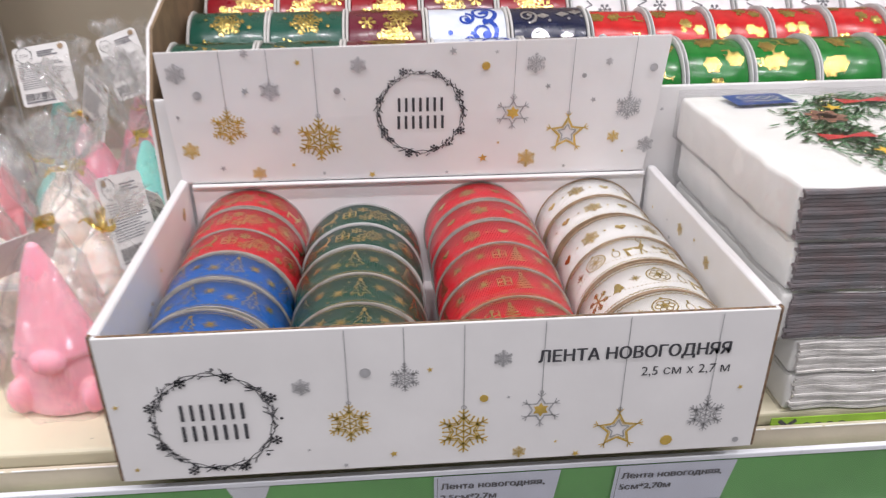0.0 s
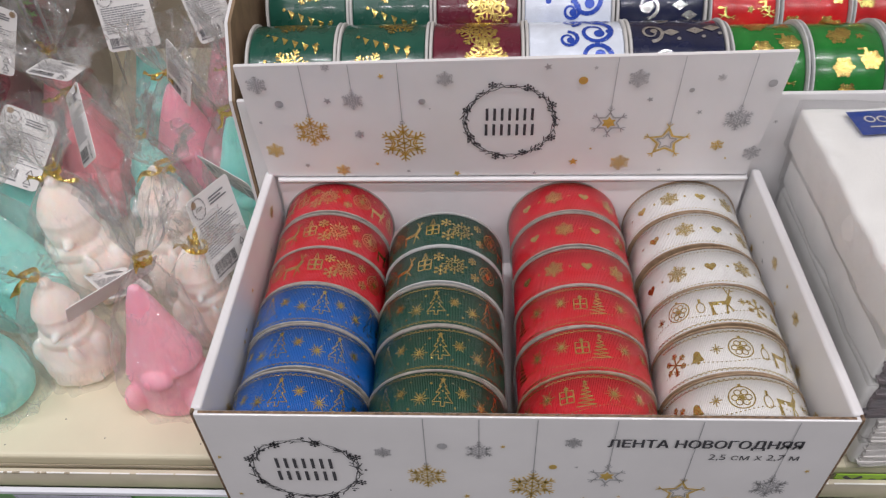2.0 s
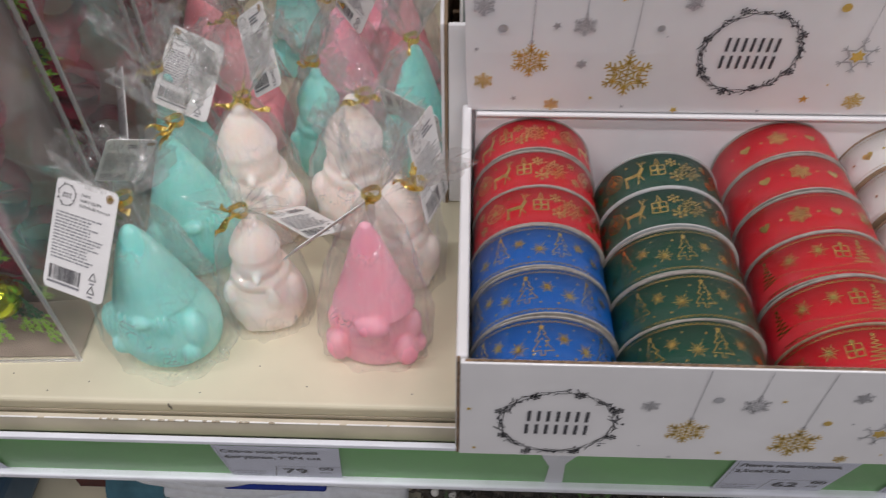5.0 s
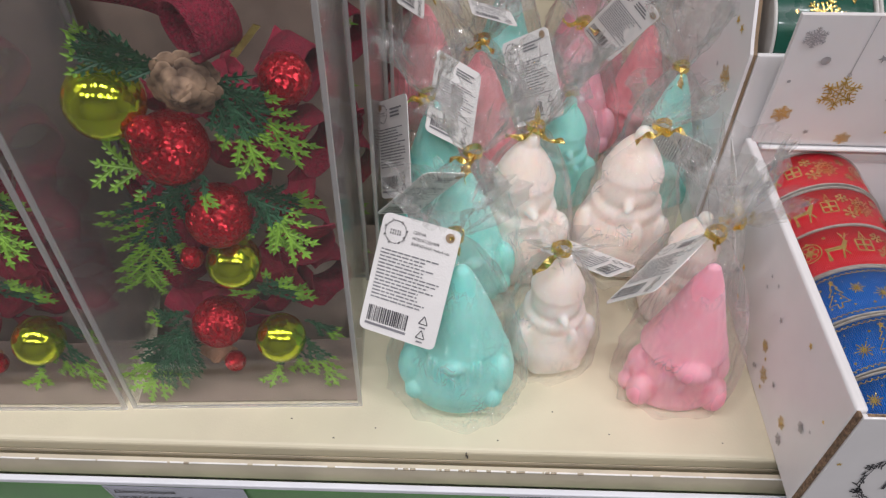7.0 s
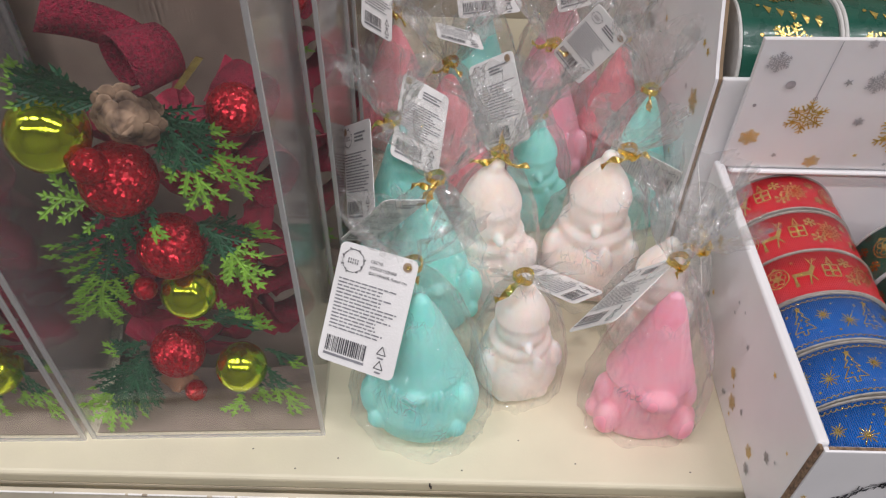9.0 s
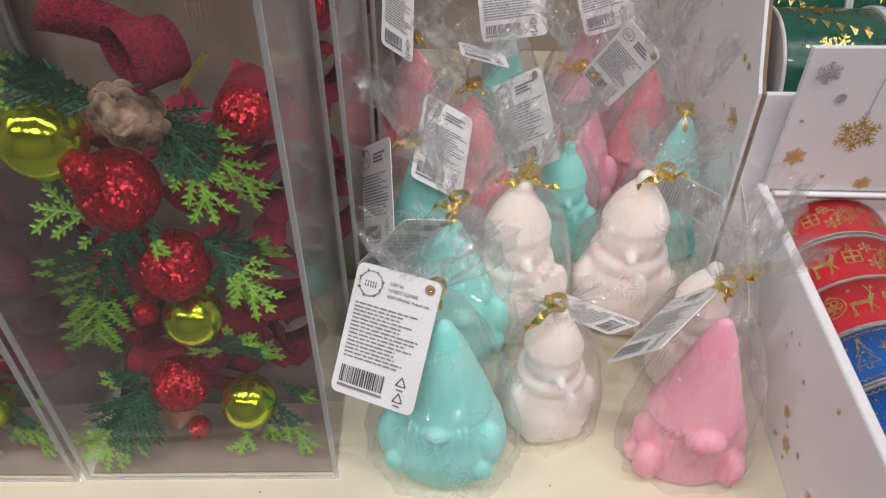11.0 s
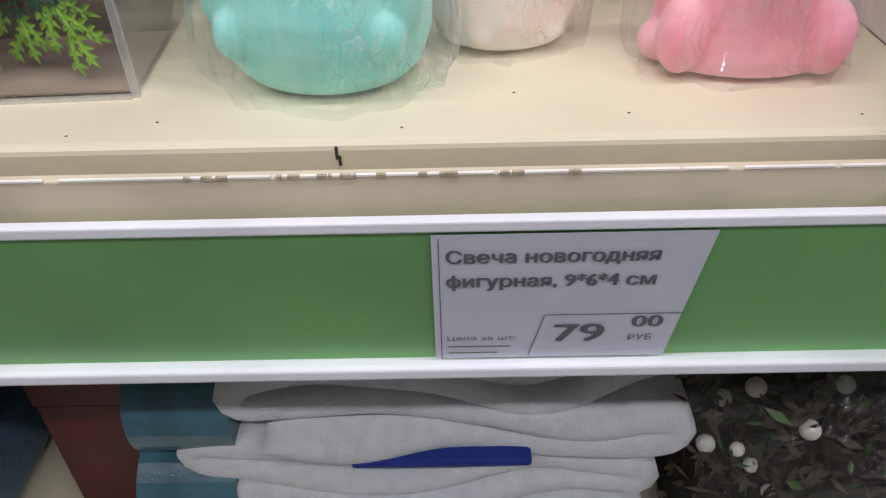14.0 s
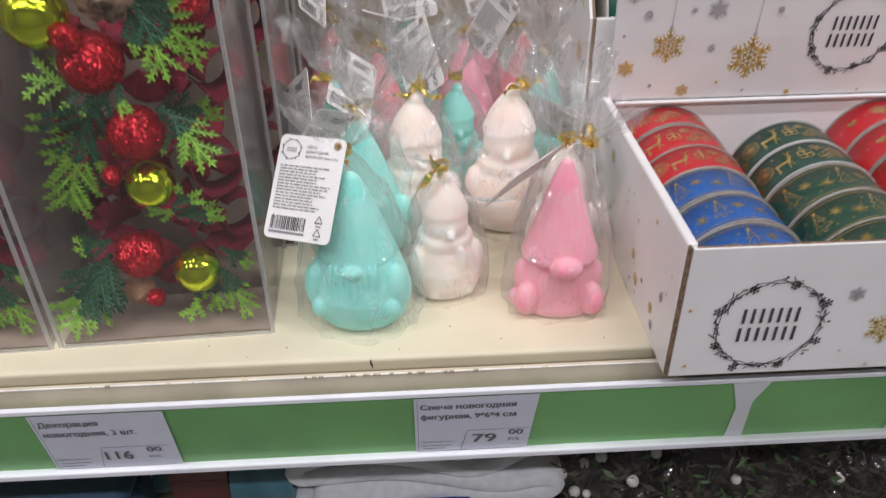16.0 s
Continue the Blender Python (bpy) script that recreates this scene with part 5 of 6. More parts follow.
def tag_card(owner, bl, br, tl, hole="tr", blank=False, wording=False, side=1):
    """A round-cornered hang tag given by three corners, relative to its owner."""
    bl, br, tl = Vector(bl), Vector(br), Vector(tl)
    u, v = (br - bl), (tl - bl)
    w, h = u.length, v.length
    u.normalize()
    v = (v - u * v.dot(u)).normalized()
    nn = u.cross(v).normalized()
    pts, r = [], .003
    for cx, cy, a0 in ((w - r, r, -90), (w - r, h - r, 0), (r, h - r, 90), (r, r, 180)):
        for k in range(5):
            a = radians(a0 + 22.5 * k)
            pts.append((cx + r * math.cos(a), cy + r * math.sin(a)))
    bm = bmesh.new()
    f = [bm.verts.new(bl + u * x + v * y + nn * (.0002)) for x, y in pts]
    g = [bm.verts.new(bl + u * x + v * y - nn * (.0002)) for x, y in pts]
    bm.faces.new(f)
    bm.faces.new(g[::-1])
    for k in range(len(pts)):
        bm.faces.new((f[k], f[(k + 1) % len(pts)], g[(k + 1) % len(pts)], g[k]))
    card = part("hang_tag", bm, M_TAG, owner, "white printed card tag")
    if blank:
        return
    lift = .0006 * side
    pl = on_plane(bl + nn * lift, u, v)
    fine, ink = Print(), Print()
    rr = random.Random(int(w * 1e6))
    ink.wreath((w * .2, h * .86), w * .15, rr)
    ink.word_bars((w * .2, h * .87), w * .15, h * .018, 5)
    ink.word_bars((w * .2, h * .845), w * .15, h * .018, 5)
    y = h * .70
    while y > h * .29:
        x, end = w * .07, w * rr.uniform(.62, .93)
        while x < end:
            l = rr.uniform(.0012, .0042)
            fine.stroke((x, y), (min(x + l, end), y), .00062)
            x += l + .0006
        y -= .00155
    if not wording:
        for k in range(3):
            fine.stroke((w * .44, h * (.89 - .035 * k)), (w * rr.uniform(.7, .86), h * (.89 - .035 * k)), .0009)
    x = w * .08
    while x < w * .60:
        b = rr.choice((.0002, .0004, .0006))
        ink.poly([(x, h * .09), (x + b, h * .09), (x + b, h * .22), (x, h * .22)])
        x += b + rr.choice((.0003, .0004, .0006))
    fine.stroke((w * .07, h * .065), (w * .61, h * .065), .0011)
    for k in range(2):
        c = Vector((w * .80, h * (.21 - .12 * k)))
        ink.path([c + .0024 * Vector((math.cos(a), math.sin(a))) for a in (1.57, 3.67, 5.76)], .0004, True)
        fine.stroke(c + Vector((-.0014, -.0028)), c + Vector((.0014, -.0028)), .0007)
    part("fine_print", fine.mesh(pl), M_INK_FINE, card, kind="stuff")
    part("code_print", ink.mesh(pl), M_INK, card, kind="stuff")
    if wording:
        for k, s in enumerate(("СВЕЧА", "НОВОГОДНЯЯ", "ФИГУРНАЯ, 9x6x4 см")):
            part("lettering", text_mesh(s, .0018, lambda a, b, k=k: pl(a + w * .42, b + h * (.885 - .048 * k))), M_INK, card)
    eye = Print()
    hx, hy = (w * .88 if "r" in hole else w * .12), h * .93
    eye.ring((hx, hy), .0018, .0006, 12)
    eye.dot((hx, hy), .0014, 10)
    part("punched_hole", eye.mesh(on_plane(bl + nn * lift * 1.2, u, v)), M_KRAFT_CARD, card)
    return bl + u * hx + v * hy


def twist_tie(owner, neck, ends, seed):
    """A gold foil tie: a turn round the neck and two loose ends."""
    rr = random.Random(seed)
    bm = bmesh.new()
    pts = [neck + Vector((.0046 * math.cos(a), .0040 * math.sin(a), .0008 * math.sin(2 * a))) for a in np.linspace(0, 6.2832, 14)]
    add_strip(bm, pts, [(0, 0, .0016)] * 14, .0005)
    for e in ends:
        a = neck + Vector((0, -.0042, 0))
        e = Vector(e)
        e = a + (e - a).normalized() * min((e - a).length, rr.uniform(.012, .017))
        q = [a + (e - a) * f + Vector((0, 0, .0018 * math.sin(f * 6 + seed))) for f in np.linspace(0, 1, 8)]
        wv = (e - a).cross(Vector((.3, 1, .2))).normalized()
        add_strip(bm, q, [(wv * math.cos(i * .7) + Vector((0, 1, 0)) * math.sin(i * .7)) * .0019 for i in range(8)], .0005)
    part("twist_tie", bm, M_GOLD_FOIL, owner, "gold foil twist tie")


WAX_WORD = {"teal": "mint green", "pink": "pink", "white": "blush white", "rose": "deep rose"}
KIND_WORD = {"tall_snowman": "large snowman shaped", "gnome": "gnome shaped", "snowman": "snowman shaped", "santa": "stout gnome shaped"}


def candle(kind, col, x, y, turn, lean, flare, tag, ends, tilt=0.0, side=1, wording=False):
    base = Vector((x, y, SHELF))
    t = thing("wrapped_candle", base, f"{WAX_WORD[col]} {KIND_WORD[kind]} candle in a tied cellophane bag", "candle", "bagged candles on the shelf")
    part("candle", WAX_MESH[kind, col], None, t, at=pose(0, 0, .0006, 0, tilt, turn))
    bag, neck = bag_mesh(kind, x * 37 + y * 11, lean, flare)
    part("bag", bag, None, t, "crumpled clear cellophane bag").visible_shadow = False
    hole = None
    if tag:
        hole = tag_card(t, *[Vector(p) - base for p in tag[:3]], *tag[3:], side=side, wording=wording)
    twist_tie(t, neck, [Vector(e) - base for e in ends] + ([hole] if hole is not None else []), int(x * 1000) % 17)


S = SHELF
candle("santa", "teal", -.1505, .0635, -6, (-.004, .012), .022,
       ((-0.1959, 0.0507, S + 0.0617), (-0.1619, 0.0370, S + 0.0633), (-0.1858, 0.0833, S + 0.1026), "tr"), ((-.152, .072, S + .088),), wording=True)
candle("snowman", "white", -.1025, .0860, 10, (-.002, -.002), .006,
       ((-0.0764, 0.0948, S + 0.0499), (-0.0579, 0.1106, S + 0.0415), (-0.0988, 0.1315, S + 0.0341), "tl"), ((-.121, .078, S + .068), (-.110, .078, S + .09)))
candle("gnome", "pink", -.0405, .0670, -4, (.002, .014), .040,
       ((-0.0841, 0.0665, S + 0.0629), (-0.0692, 0.0516, S + 0.0900), (-0.0498, 0.1042, S + 0.0637), "tr"), ((-.04, .075, S + .095),))
candle("santa", "teal", -.150, .128, 20, (.004, .006), .030,
       ((-0.1938, 0.1201, S + 0.0653), (-0.1742, 0.1305, S + 0.0567), (-0.1736, 0.1026, S + 0.1083), "tr"), ((-.166, .118, S + .100), (-.150, .115, S + .09)))
candle("tall_snowman", "white", -.117, .150, 14, (.003, .002), .040,
       ((-0.1188, 0.1883, S + 0.0706), (-0.0970, 0.1715, S + 0.0925), (-0.1304, 0.2190, S + 0.1043), "tr"), ((-.080, .150, S + .080), (-.130, .150, S + .092)))
candle("tall_snowman", "white", -.058, .158, -10, (.008, -.002), .024,
       ((-0.0090, 0.1907, S + 0.0369), (-0.0112, 0.1756, S + 0.0688), (-0.0449, 0.2115, S + 0.0433), "tl"), ((-.082, .142, S + .088), (-.040, .148, S + .10)))
candle("snowman", "white", -.030, .116, 12, (.010, -.010), .020,
       ((-.014, .100, S + .056), (-.004, .140, S + .046), (-.024, .113, S + .104), "tl"), ((-.022, .098, S + .110), (-.035, .1, S + .09)))
candle("snowman", "teal", -.088, .212, 8, (.0, .0), .030, None, ((-.098, .19, S + .094),))
candle("gnome", "teal", -.026, .215, 8, (-.002, .0), .040, None, ((-.03, .2, S + .09),))
candle("santa", "rose", -.140, .235, -10, (.0, .004), .035,
       ((-0.1708, 0.1648, S + 0.0850), (-0.1457, 0.1710, S + 0.0651), (-0.1636, 0.2106, S + 0.1048), "tl"), ((-.125, .21, S + .10), (-.15, .2, S + .11)))
candle("santa", "pink", -.078, .258, 6, (.0, .004), .035,
       ((-0.147, 0.215, S + 0.125), (-0.122, 0.215, S + 0.118), (-0.141, 0.245, S + 0.115), "tr"), ((-.09, .235, S + .105), (-.06, .23, S + .1)))
candle("gnome", "rose", -.034, .268, -6, (.0, .004), .040,
       ((-0.0788, 0.2567, S + 0.0931), (-0.0626, 0.2431, S + 0.0795), (-0.0600, 0.2343, S + 0.1364), "tr"), ((-.06, .24, S + .11),))
candle("gnome", "teal", -.166, .182, 10, (-.004, .0), .035,
       ((-0.1937, 0.1509, S + 0.0476), (-0.1760, 0.1299, S + 0.0693), (-0.1975, 0.1869, S + 0.0858), "tl"), ((-.178, .15, S + .107),))
candle("santa", "rose", -.176, .290, 0, (.0, .006), .040,
       ((-0.1887, 0.2249, S + 0.1256), (-0.1742, 0.2422, S + 0.1053), (-0.1860, 0.2626, S + 0.1491), "tr"), ((-.17, .26, S + .11), (-.15, .25, S + .1)))
candle("gnome", "teal", -.120, .325, 0, (.0, .006), .035,
       ((-.135, .30, S + .090), (-.095, .30, S + .096), (-.137, .315, S + .130), "tr"), ((-.12, .30, S + .1),))
candle("santa", "pink", -.062, .335, 4, (.0, .006), .045,
       ((-.07, .31, S + .090), (-.040, .31, S + .10), (-.075, .325, S + .135), "tr"), ((-.06, .31, S + .11),))


# ---- clear gift boxes with festive bouquets ----
def frond(size, rnd, tips):
    """A flat cypress-like spray: a stem, side twigs and short pointed scales."""
    dark, light = bmesh.new(), bmesh.new()

    def blade(bm, p, d, l, w):
        d = d.normalized()
        s = Vector((-d.y, d.x, 0)) * w
        up = Vector((0, 0, w * .5))
        q = [bm.verts.new(c) for c in (p, p + d * l * .45 + s + up, p + d * l, p + d * l * .45 - s + up, p + d * l * .45 - up * .6)]
        bm.faces.new((q[0], q[1], q[2], q[3])); bm.faces.new((q[0], q[4], q[1])); bm.faces.new((q[1], q[4], q[2])); bm.faces.new((q[2], q[4], q[3])); bm.faces.new((q[3], q[4], q[0]))

    def twig(p, a, l, depth):
        steps = max(4, int(l / .0026))
        for i in range(steps):
            f = i / steps
            a += rnd.uniform(-.10, .10)
            d = Vector((math.cos(a), math.sin(a), .25 * math.sin(f * 3 + depth)))
            nxt = p + d * l / steps
            out = p.length / size
            tgt = light if (out > 1 - tips or (depth and f > 1.2 - tips)) else dark
            blade(tgt, p, d, l / steps * 1.8, .0009)
            for sg in (-1, 1):
                b = a + sg * .80
                if depth == 0 and 0 < i < steps - 2 and (i + (sg > 0)) % (3 if tips > .38 else 2) == 0:
                    twig(p, a + sg * rnd.uniform(.5, .85), l * .42 * (1 - .65 * f) + .004, 1)
                else:
                    blade(tgt, p, Vector((math.cos(b), math.sin(b), .1)), rnd.uniform(.0026, .0040), .0009)
            p = nxt

    twig(Vector((0, 0, 0)), 0, size, 0)
    return dark, light


def cone_bm(r):
    """An open pine cone seen end-on: rings of broad cupped scales round a core."""
    bm = bmesh.new()
    add_ball(bm, (0, 0, 0), r * .5, 12, 8)
    for ring in range(5):
        n, q = (11, 9, 8, 6, 4)[ring], (.86, .72, .55, .36, .16)[ring]
        for k in range(n):
            a = 6.2832 * (k + ring * .5) / n + .13 * math.sin(k * 2.3 + ring)
            out, side = Vector((math.cos(a), 0, math.sin(a))), Vector((-math.sin(a), 0, math.cos(a)))
            up = (Vector((0, -1, 0)) + out * (.1 + .25 * ring)).normalized()
            along = side.cross(up)
            m = Matrix((side, along, up)).transposed()
            add_ball(bm, out * r * q + Vector((0, -r * (.10 + .17 * ring), 0)), r * .31, 10, 6, (.95, .78, .13), m)
    return bm


def loop_bm(w, r, seed):
    """A stiff ribbon loop."""
    bm = bmesh.new()
    pts, ws = [], []
    for k in range(22):
        a = -3.0 + 6.0 * k / 21
        pts.append(Vector((r * math.sin(a) * (1 + .1 * math.sin(seed + a * 2)), .15 * r * math.sin(a + seed), r * math.cos(a))))
        ws.append((.2 * w * math.sin(seed + a), w, .12 * w * math.cos(a * 2 + seed)))
    return add_strip(bm, pts, ws, .0007)


def petal_bm(r, rnd):
    bm = bmesh.new()
    rings = []
    for i in range(6):
        f = i / 5
        rings.append([bm.verts.new(Vector((r * f * math.cos(b) * (1 if abs(b) < 9 else 1), .35 * r * f * f + .12 * r * f * math.sin(5 * b), r * f * math.sin(b)))) for b in np.linspace(-1.0, 1.0, 9)])
    for a, b in zip(rings, rings[1:]):
        for k in range(8):
            if a[k].co != a[k + 1].co:
                bm.faces.new((a[k], a[k + 1], b[k + 1], b[k]))
    bmesh.ops.remove_doubles(bm, verts=bm.verts[:], dist=1e-6)
    bmesh.ops.solidify(bm, geom=bm.faces[:], thickness=.0006)
    return bm


GX, GY, GW, GD, GH = -0.3105, 0.0435, 0.1120, 0.084, 0.30
gift = thing("gift_box", (GX, GY, SHELF), "clear plastic box with a red and green festive bouquet", "gift box", "clear gift boxes")
for nm, b in (("front_pane", (0, GW, 0, .0003, .0005, GH)), ("side_pane", (0, .0003, .0006, GD - .0006, .0005, GH)), ("side_pane", (GW - .0003, GW, .0006, GD - .0006, .0005, GH)),
              ("base_pane", (.0006, GW - .0006, .0006, GD - .0006, .0003, .0008))):
    part(nm, box(*b), M_PVC_SIDE if nm == "side_pane" else M_PVC, gift, "clear plastic pane").visible_shadow = False
for x in (0.0, GW):
    for y in (-.0001, GD):
        part("folded_edge", box(x - .0011, x + .0011, y - .0008, y + .0008, .0005, GH, .0004), M_PVC_EDGE, gift).visible_shadow = False
part("folded_edge", box(.001, GW - .001, -.0007, .0006, .0002, .0014), M_PVC_EDGE, gift).visible_shadow = False
bm = bmesh.new()
rows = []
for f, y in ((0, .040), (.04, .062), (.09, .073), (.2, .078), (.6, .080), (1, .080)):
    rows.append([bm.verts.new((x, y + .001 * math.sin(x * 70), .0012 + (GH - .003) * f)) for x in np.linspace(.001, GW - .001, 10)])
for a, b in zip(rows, rows[1:]):
    for k in range(9):
        bm.faces.new((a[k], a[k + 1], b[k + 1], b[k]))
bmesh.ops.solidify(bm, geom=bm.faces[:], thickness=.0008)
part("base_card", box(.001, GW - .001, .0025, .042, .0010, .0016), M_BASE_CARD, gift, "brown base card")
part("backing_card", bm, M_BACKING, gift, "brown backing card", smooth=True)


def in_box(x, z, y=.066):
    return Vector((x - GX, y - GY, z))


rnd = random.Random(8)
for x, z, r, y in ((-.280, .171, .0145, .0625), (-.250, .085, .0122, .064), (-.236, .033, .0122, .0615)):
    b = part("bauble", add_ball(bmesh.new(), (0, 0, 0), r, 32, 20), M_LIME, gift, "mirror-bright lime bauble", smooth=True, at=Matrix.Translation(in_box(x, z, y)))
    part("cap", add_lathe(bmesh.new(), [(.0024, r - .0006), (.0026, r + .002), (.001, r + .0028)], 12), M_GOLD_FOIL, b, "gold cap", at=pose(0, 0, 0, rnd.uniform(-120, -80), 0, rnd.uniform(-40, 40)))
for x, z, r, y in ((-.262, .149, .0145, .0635), (-.251, .113, .0138, .064), (-.264, .044, .0126, .063), (-.266, .163, .0066, .054), (-.265, .094, .0050, .058), (-.260, .019, .0052, .058), (-.218, .170, .010, .078)):
    part("bauble", add_ball(bmesh.new(), (0, 0, 0), r, 28, 18), M_RED_GLITTER, gift, "red glittered bauble", smooth=True, at=Matrix.Translation(in_box(x, z, y)))
part("pine_cone", cone_bm(.0122), M_CONE, gift, "brown pine cone", at=Matrix.Translation(in_box(-.249, .180, .061)) @ pose(0, 0, 0, 0, 20, 0))
part("pine_cone", cone_bm(.009), M_TWINE, gift, "pale cone bract", at=Matrix.Translation(in_box(-.270, .019, .066)))
for x, z, y, w, r, sd, rx, ry, rz in ((-.240, .199, .066, .0085, .0098, 0.3, 0, 0, 128), (-.214, .133, .090, .009, .011, 2.2, 5, 80, 40), (-.216, .166, .094, .009, .010, 1.2, 0, 60, 50), (-.286, .100, .096, .009, .012, 3.1, 0, -100, -40),
                                      (-.223, .082, .088, .009, .013, 4.4, 10, 110, 25), (-.284, .062, .090, .010, .014, .9, 0, -120, -30), (-.216, .050, .092, .008, .011, 5.1, 0, 130, 30), (-.268, .075, .092, .009, .012, 2.8, 10, -60, 40)):
    part("ribbon_loop", loop_bm(w, r, sd), M_BURLAP, gift, "burgundy burlap ribbon loop", smooth=True, at=Matrix.Translation(in_box(x, z, y)) @ pose(0, 0, 0, rx, ry, rz))
bm = bmesh.new()
add_strip(bm, [in_box(-.246 - .036 * f, .184 + .018 * math.sin(f * 1.5), .092 + .002 * math.sin(f * 5)) for f in np.linspace(0, 1, 12)], [(.003, .002, .0060)] * 12, .0008)
part("ribbon_tail", bm, M_BURLAP, gift, "burgundy burlap ribbon tail", smooth=True)
for k in range(34):
    a = rnd.uniform(0, 6.2832)
    part("cloth_petal", petal_bm(rnd.uniform(.016, .024), rnd), M_PETAL, gift, "dark red cloth petal",
         at=Matrix.Translation(in_box(rnd.uniform(-.280, -.220), rnd.uniform(.020, .165), rnd.uniform(.078, .092))) @ pose(0, 0, 0, rnd.uniform(-25, 25), math.degrees(a), rnd.uniform(-25, 25)))
rnd = random.Random(21)
SPRAYS = [(-0.256, 0.187, -0.283, 0.207, 0.0607, 0.15), (-0.258, 0.182, -0.29, 0.189, 0.0646, 0.1), (-0.242, 0.18, -0.22, 0.167, 0.0654, 0.1), (-0.238, 0.179, -0.207, 0.148, 0.0616, 0.5),
          (-0.236, 0.176, -0.226, 0.139, 0.0597, 0.5), (-0.242, 0.174, -0.237, 0.154, 0.0654, 0.1), (-0.253, 0.14, -0.295, 0.135, 0.0609, 0.45), (-0.255, 0.139, -0.308, 0.085, 0.0578, 0.42),
          (-0.26, 0.133, -0.293, 0.104, 0.0625, 0.4), (-0.25, 0.141, -0.252, 0.125, 0.057, 0.5), (-0.239, 0.124, -0.205, 0.127, 0.0655, 0.3), (-0.236, 0.127, -0.206, 0.101, 0.0617, 0.6)]
SPRAYS += [(-0.237, 0.122, -0.221, 0.094, 0.0646, 0.45), (-0.235, 0.073, -0.254, 0.072, 0.0578, 0.8), (-0.24, 0.075, -0.221, 0.084, 0.0575, 0.5), (-0.24, 0.067, -0.214, 0.069, 0.0615, 0.35),
          (-0.27, 0.103, -0.294, 0.077, 0.063, 0.3), (-0.275, 0.056, -0.295, 0.052, 0.0598, 0.3), (-0.278, 0.047, -0.308, 0.012, 0.0616, 0.3), (-0.278, 0.043, -0.308, 0.003, 0.0596, 0.25),
          (-0.277, 0.041, -0.288, 0.003, 0.0576, 0.25), (-0.223, 0.046, -0.203, 0.036, 0.0624, 0.35), (-0.227, 0.037, -0.206, 0.003, 0.0622, 0.5), (-0.231, 0.029, -0.226, 0.003, 0.064, 0.5),
          (-0.237, 0.022, -0.243, 0.003, 0.0557, 0.85)]
for x0, z0, x1, z1, y, tips in SPRAYS:
    l = math.hypot(x1 - x0, z1 - z0) * 0.9
    dk, lt = frond(l, rnd, tips)
    m = Matrix.Translation(in_box(x0, z0, y)) @ Matrix.Rotation(radians(90), 4, "X") @ Matrix.Rotation(math.atan2(z1 - z0, x1 - x0), 4, "Z") @ pose(0, 0, 0, rnd.uniform(-25, 25), rnd.uniform(-8, 4), 0)
    s = part("spray", dk, M_SPRIG_DARK, gift, "artificial evergreen spray", at=m)
    part("tip", lt, M_SPRIG_TIP, s, "bright green tips")
bm = bmesh.new()
add_strip(bm, [in_box(-.232 + .010 * f, .187 + .012 * f, .066) for f in np.linspace(0, 1, 6)], [(.0012, 0, -.0004)] * 6, .0006)
part("gold_tie", bm, M_GOLD_FOIL, gift, "gold glitter tie")
gift.matrix_world = pose(GX, GY, SHELF, 0, 0, 2.6)
for dx, dy, rz in ((-.1165, -.005, 2.0), (.003, .092, 0), (-.105, .094, 0), (.006, .184, 0), (-.1, .186, 0), (.012, .276, 0), (-.095, .278, 0)):
    g = copy_thing(gift, pose(GX + dx, GY + dy, SHELF, 0, 0, rz))
    for o in g.children_recursive:
        if o.name.split(".")[0] in ("front_pane", "side_pane", "base_pane", "folded_edge"):
            o.visible_shadow = False
    if dx == -.1135:
        part("corner_band", box(GW - .0135, GW - .0008, .0004, .0009, .001, GH), M_NAVY_BAND, g, "dark printed corner band")
part("cord", add_tube(bmesh.new(), [(-.196 + .006 * f, .150 - .01 * f, SHELF + .004 + .02 * math.sin(f * 3)) for f in np.linspace(0, 1, 8)], .0009), M_WHITE_CARD, None)
tagged(bpy.data.objects["cord"], "short white cord lying beside the gift boxes", "cord")

# ---- the shelf below ----
LOW = 0.765
low = thing("shelf", (0, 0, LOW), "cream painted steel shelf below, in shade", "shelf", kind="structure")
part("board", box(-1.4, 1.4, 0.02, 0.47, -.012, 0, .002), M_SHELF, low)


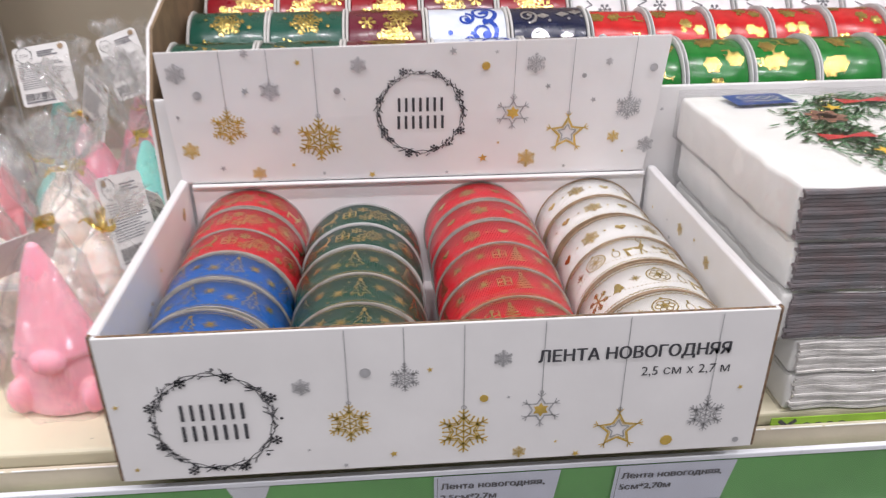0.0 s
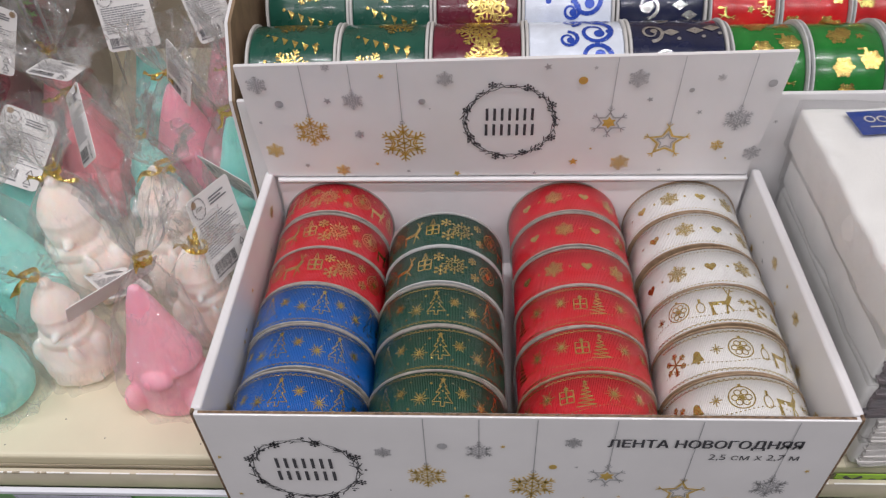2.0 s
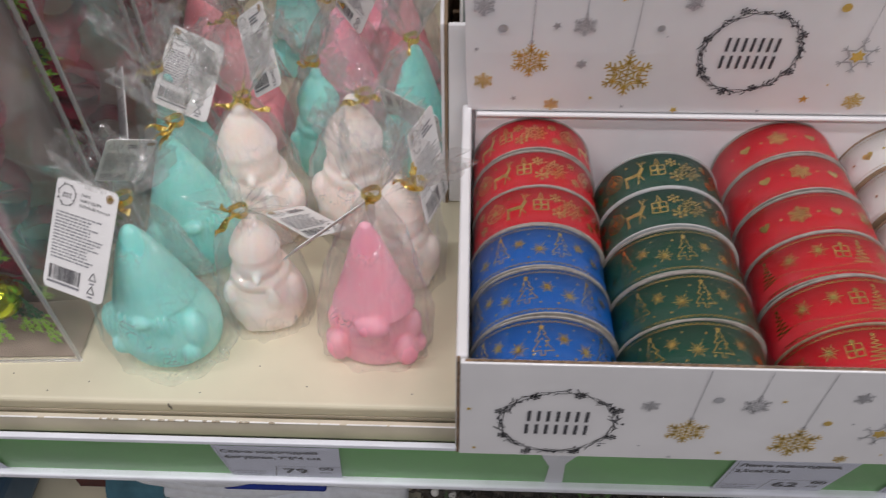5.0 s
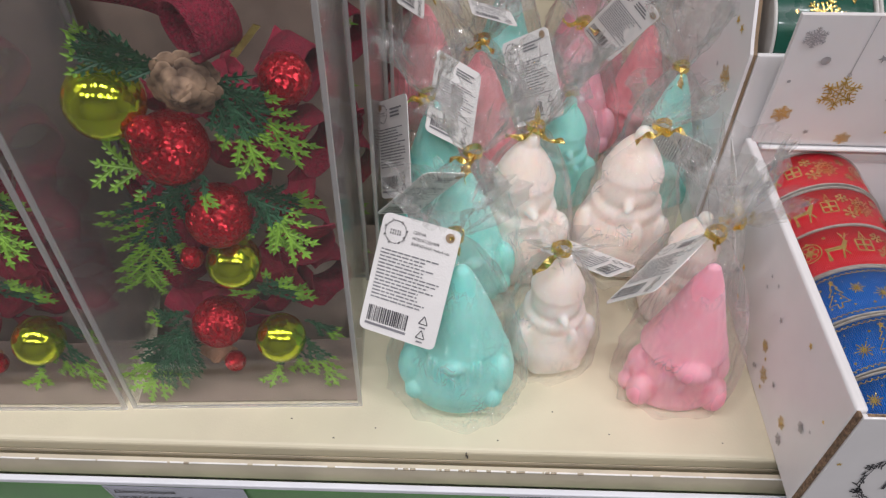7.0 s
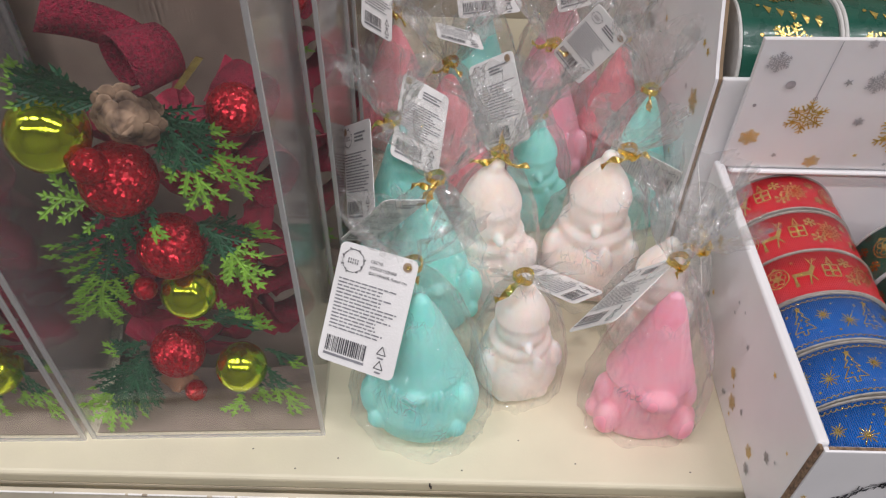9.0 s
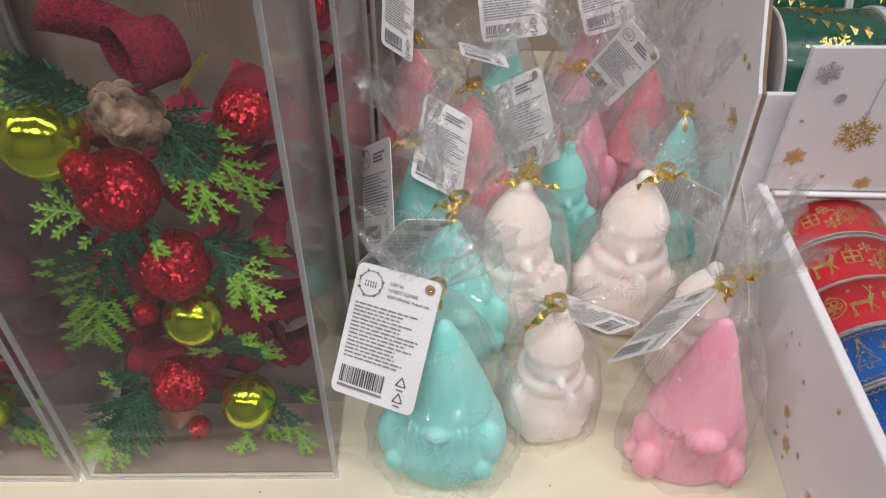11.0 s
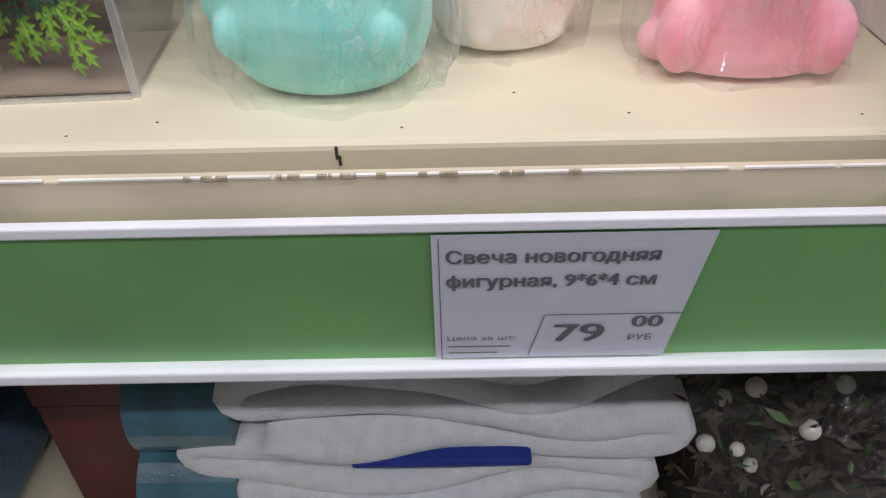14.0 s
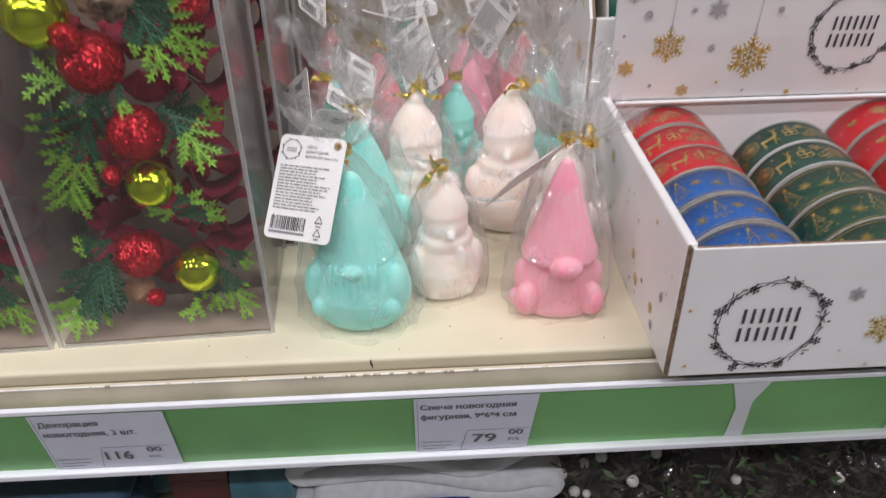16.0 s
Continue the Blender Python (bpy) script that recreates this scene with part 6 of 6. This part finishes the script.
def fleece(x0, x1, y0, z0, folds, seed):
    t = thing("folded_fleece", ((x0 + x1) / 2, y0, z0), "white fleece throw, softly folded in loose layers", "fleece", "folded fleece on the lower shelf")
    w, th, gap = (x1 - x0) / 2, .0128, .0136
    line = []
    for k in range(folds):
        a, b = -w + rnd.uniform(0, .012), w - rnd.uniform(0, .014)
        xs = [a + (b - a) * i / 30 for i in range(31)]
        if k % 2:
            xs.reverse()
        for x in xs:
            q = (x + w) / (2 * w)
            lift = .0085 * math.sin(q * 6.2 + seed) + .0034 * math.sin(q * 13 + seed * 2 + k * .5)
            line.append((x, .006 + k * gap + lift * (.4 + .6 * k / folds) + .0012 * math.sin(q * 17 + k * 2.4)))
        if k < folds - 1:
            x, z = line[-1]
            s = -1 if k % 2 else 1
            for i in range(1, 6):
                u = math.pi * i / 6
                line.append((x + s * .0075 * math.sin(u), z + gap * .5 * (1 - math.cos(u))))
    edge = [(.0042 * (1 - math.sin(u)), -.5 * math.cos(u)) for u in [math.pi * (j + .5) / 8 for j in range(8)]] + [(.05, .5), (.19, .5), (.19, -.5), (.05, -.5)]
    rows = []
    for i, (x, z) in enumerate(line):
        (xa, za), (xb, zb) = line[max(0, i - 1)], line[min(len(line) - 1, i + 1)]
        dx, dz = xb - xa, zb - za
        m = math.hypot(dx, dz) or 1
        k = i / len(line) * folds
        fade = min(1, .35 + i / 4, .35 + (len(line) - 1 - i) / 4)
        yy = -.006 * (folds - k) * .6 + .004 * math.sin(x * 40 + k * 1.3 + seed)
        rows.append([(x - dz / m * v * th * fade, yy + y, z + dx / m * v * th * fade) for y, v in edge])
    cut = [36 * k + 33 for k in range(folds - 1)]
    for lo, hi in zip([0] + cut, cut + [len(rows) - 1]):
        bm = bmesh.new()
        vs = [[bm.verts.new(p) for p in row] for row in rows[lo:hi + 1]]
        for a, b in zip(vs, vs[1:]):
            for j in range(len(edge)):
                bm.faces.new((a[j], a[(j + 1) % len(edge)], b[(j + 1) % len(edge)], b[j]))
        if lo == 0:
            bm.faces.new(vs[0])
        if hi == len(rows) - 1:
            bm.faces.new(vs[-1][::-1])
        bmesh.ops.recalc_face_normals(bm, faces=bm.faces[:])
        part("fold", bm, M_FLEECE, t, smooth=True)


fleece(-.205, -.036, .072, LOW + .068, 4, .3)
fleece(-.222, -.040, .070, LOW + .002, 5, 1.9)
fl = thing("folded_cloth", (-.12, .05, LOW), "dark blue cloth folded between the fleece layers", "cloth")
part("cloth", box(-.04, .032, .006, .15, .067, .071, .0015), M_BLUE_CLOTH, fl)
part("cloth_foot", box(-.05, .05, .17, .18, .0, .072, .002), M_BLUE_CLOTH, fl)
for x0, x1, y, z, r in ((-.256, -.212, .085, LOW + .027, .027), (-.250, -.207, .090, LOW + .0805, .0265), (-.330, -.222, .150, LOW + .027, .027)):
    t = thing("wrapping_roll", ((x0 + x1) / 2, y, z), "glossy dark teal roll of gift wrap", "gift wrap", "gift wrap rolls on the lower shelf")
    part("roll", add_lathe(bmesh.new(), [(r * .6, x0 - (x0 + x1) / 2), (r, x0 - (x0 + x1) / 2 + .0006), (r, x1 - (x0 + x1) / 2 - .0006), (r * .6, x1 - (x0 + x1) / 2)], 40, axis="X"), M_TEAL_WRAP, t, smooth=False)
    part("card_tube", add_lathe(bmesh.new(), [(r * .5, (x1 - x0) / 2 - .002), (r * .56, (x1 - x0) / 2 + .0006), (r * .5, (x1 - x0) / 2 + .0008)], 24, axis="X"), M_KRAFT_CARD, t, "bare card tube end")
tin = thing("gift_tin", (-.364, .075, LOW), "pale blue metal tin with a rounded printed lid", "tin")
part("body", box(-.075, .036, -.035, .06, 0, .056, .012, 4), M_TIN, tin)
part("lid", box(-.0765, .0375, -.0365, .0615, .0565, .076, .009, 5), M_TIN, tin, "rounded lid")
pr = Print()
for k in range(9):
    pr.flake((rnd.uniform(-.06, .03), rnd.uniform(.012, .046)), rnd.uniform(.004, .008), .0008)
part("white_print", pr.mesh(on_plane((0, -.0354, 0), (1, 0, 0), (0, 0, 1))), M_WHITE_CARD, tin)
for x0, x1, y0, h in ((-.42, -.333, .145, .118), (-.298, -.257, .086, .104), (-.25, -.205, .16, .118)):
    rb = thing("gift_carton", (x0, y0, LOW), "dark red gift carton standing at the back", "carton")
    part("body", box(0, x1 - x0, 0, .12, 0, h - .03, .001), M_RED_BOX, rb)
    part("lid", box(-.0008, x1 - x0 + .0008, -.0008, .1208, h - .0298, h, .001), M_RED_BOX, rb, "fitted dark red lid")

gar = thing("garland_pile", (.12, .1, LOW), "bagged dark artificial garlands with pale berries", "garland")
moss, leaves, berries = bmesh.new(), bmesh.new(), []
mv, mf, lv, lf = [], [], [], []
for k in range(9000):
    x, y = rnd.uniform(-.145, .46), rnd.uniform(-.065, .10)
    z = rnd.uniform(.02, .118) * (1 - .25 * max(0, -y) / .055)
    p = Vector((x, y, z))
    d = Vector((rnd.gauss(0, 1), rnd.gauss(-.3, 1), rnd.gauss(.3, 1))).normalized() * rnd.uniform(.006, .013)
    s = d.orthogonal().normalized() * rnd.uniform(.0008, .002)
    vv, ff = (lv, lf) if k % 9 == 0 else (mv, mf)
    o = len(vv)
    vv += [p, p + d * .5 + s, p + d, p + d * .5 - s]
    ff.append((o, o + 1, o + 2, o + 3))
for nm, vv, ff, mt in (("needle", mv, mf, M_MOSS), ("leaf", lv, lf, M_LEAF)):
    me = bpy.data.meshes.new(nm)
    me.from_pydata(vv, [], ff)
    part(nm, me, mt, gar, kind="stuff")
# Filler blocks in near-black: the pile's inner shade is put into their colour
part("under_core", box(-.142, .46, -.055, .02, 0, .03, .008, 2), surface("shaded_under_twigs", (0.014, 0.012, 0.008), 0.9), gar)
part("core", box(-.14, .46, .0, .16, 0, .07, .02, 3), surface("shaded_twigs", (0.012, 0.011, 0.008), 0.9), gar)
for k in range(16):
    r = rnd.uniform(.0028, .0044)
    part("berry", add_ball(bmesh.new(), (rnd.uniform(-.14, .1) if k % 2 else rnd.uniform(-.142, -.11), rnd.uniform(-.05, -.0), rnd.uniform(.05, .10)), r, 12, 8), M_BERRY, gar, "small white berry", smooth=True)
bm = bmesh.new()
bmesh.ops.create_grid(bm, x_segments=60, y_segments=24, size=.5)
for v in bm.verts:
    x, f = v.co.x * .61 + .157, v.co.y + .5
    a = f * 2.2
    p = Vector((x, -.072 + .15 * (1 - math.cos(a)) * .4, .012 + .108 * math.sin(min(a, 1.57))))
    v.co = p + .012 * noise.noise_vector(p * 28) + .004 * noise.noise_vector(p * 90)
part("bag", bm, M_CLEAR_BAG, gar, "crumpled clear bag").visible_shadow = False
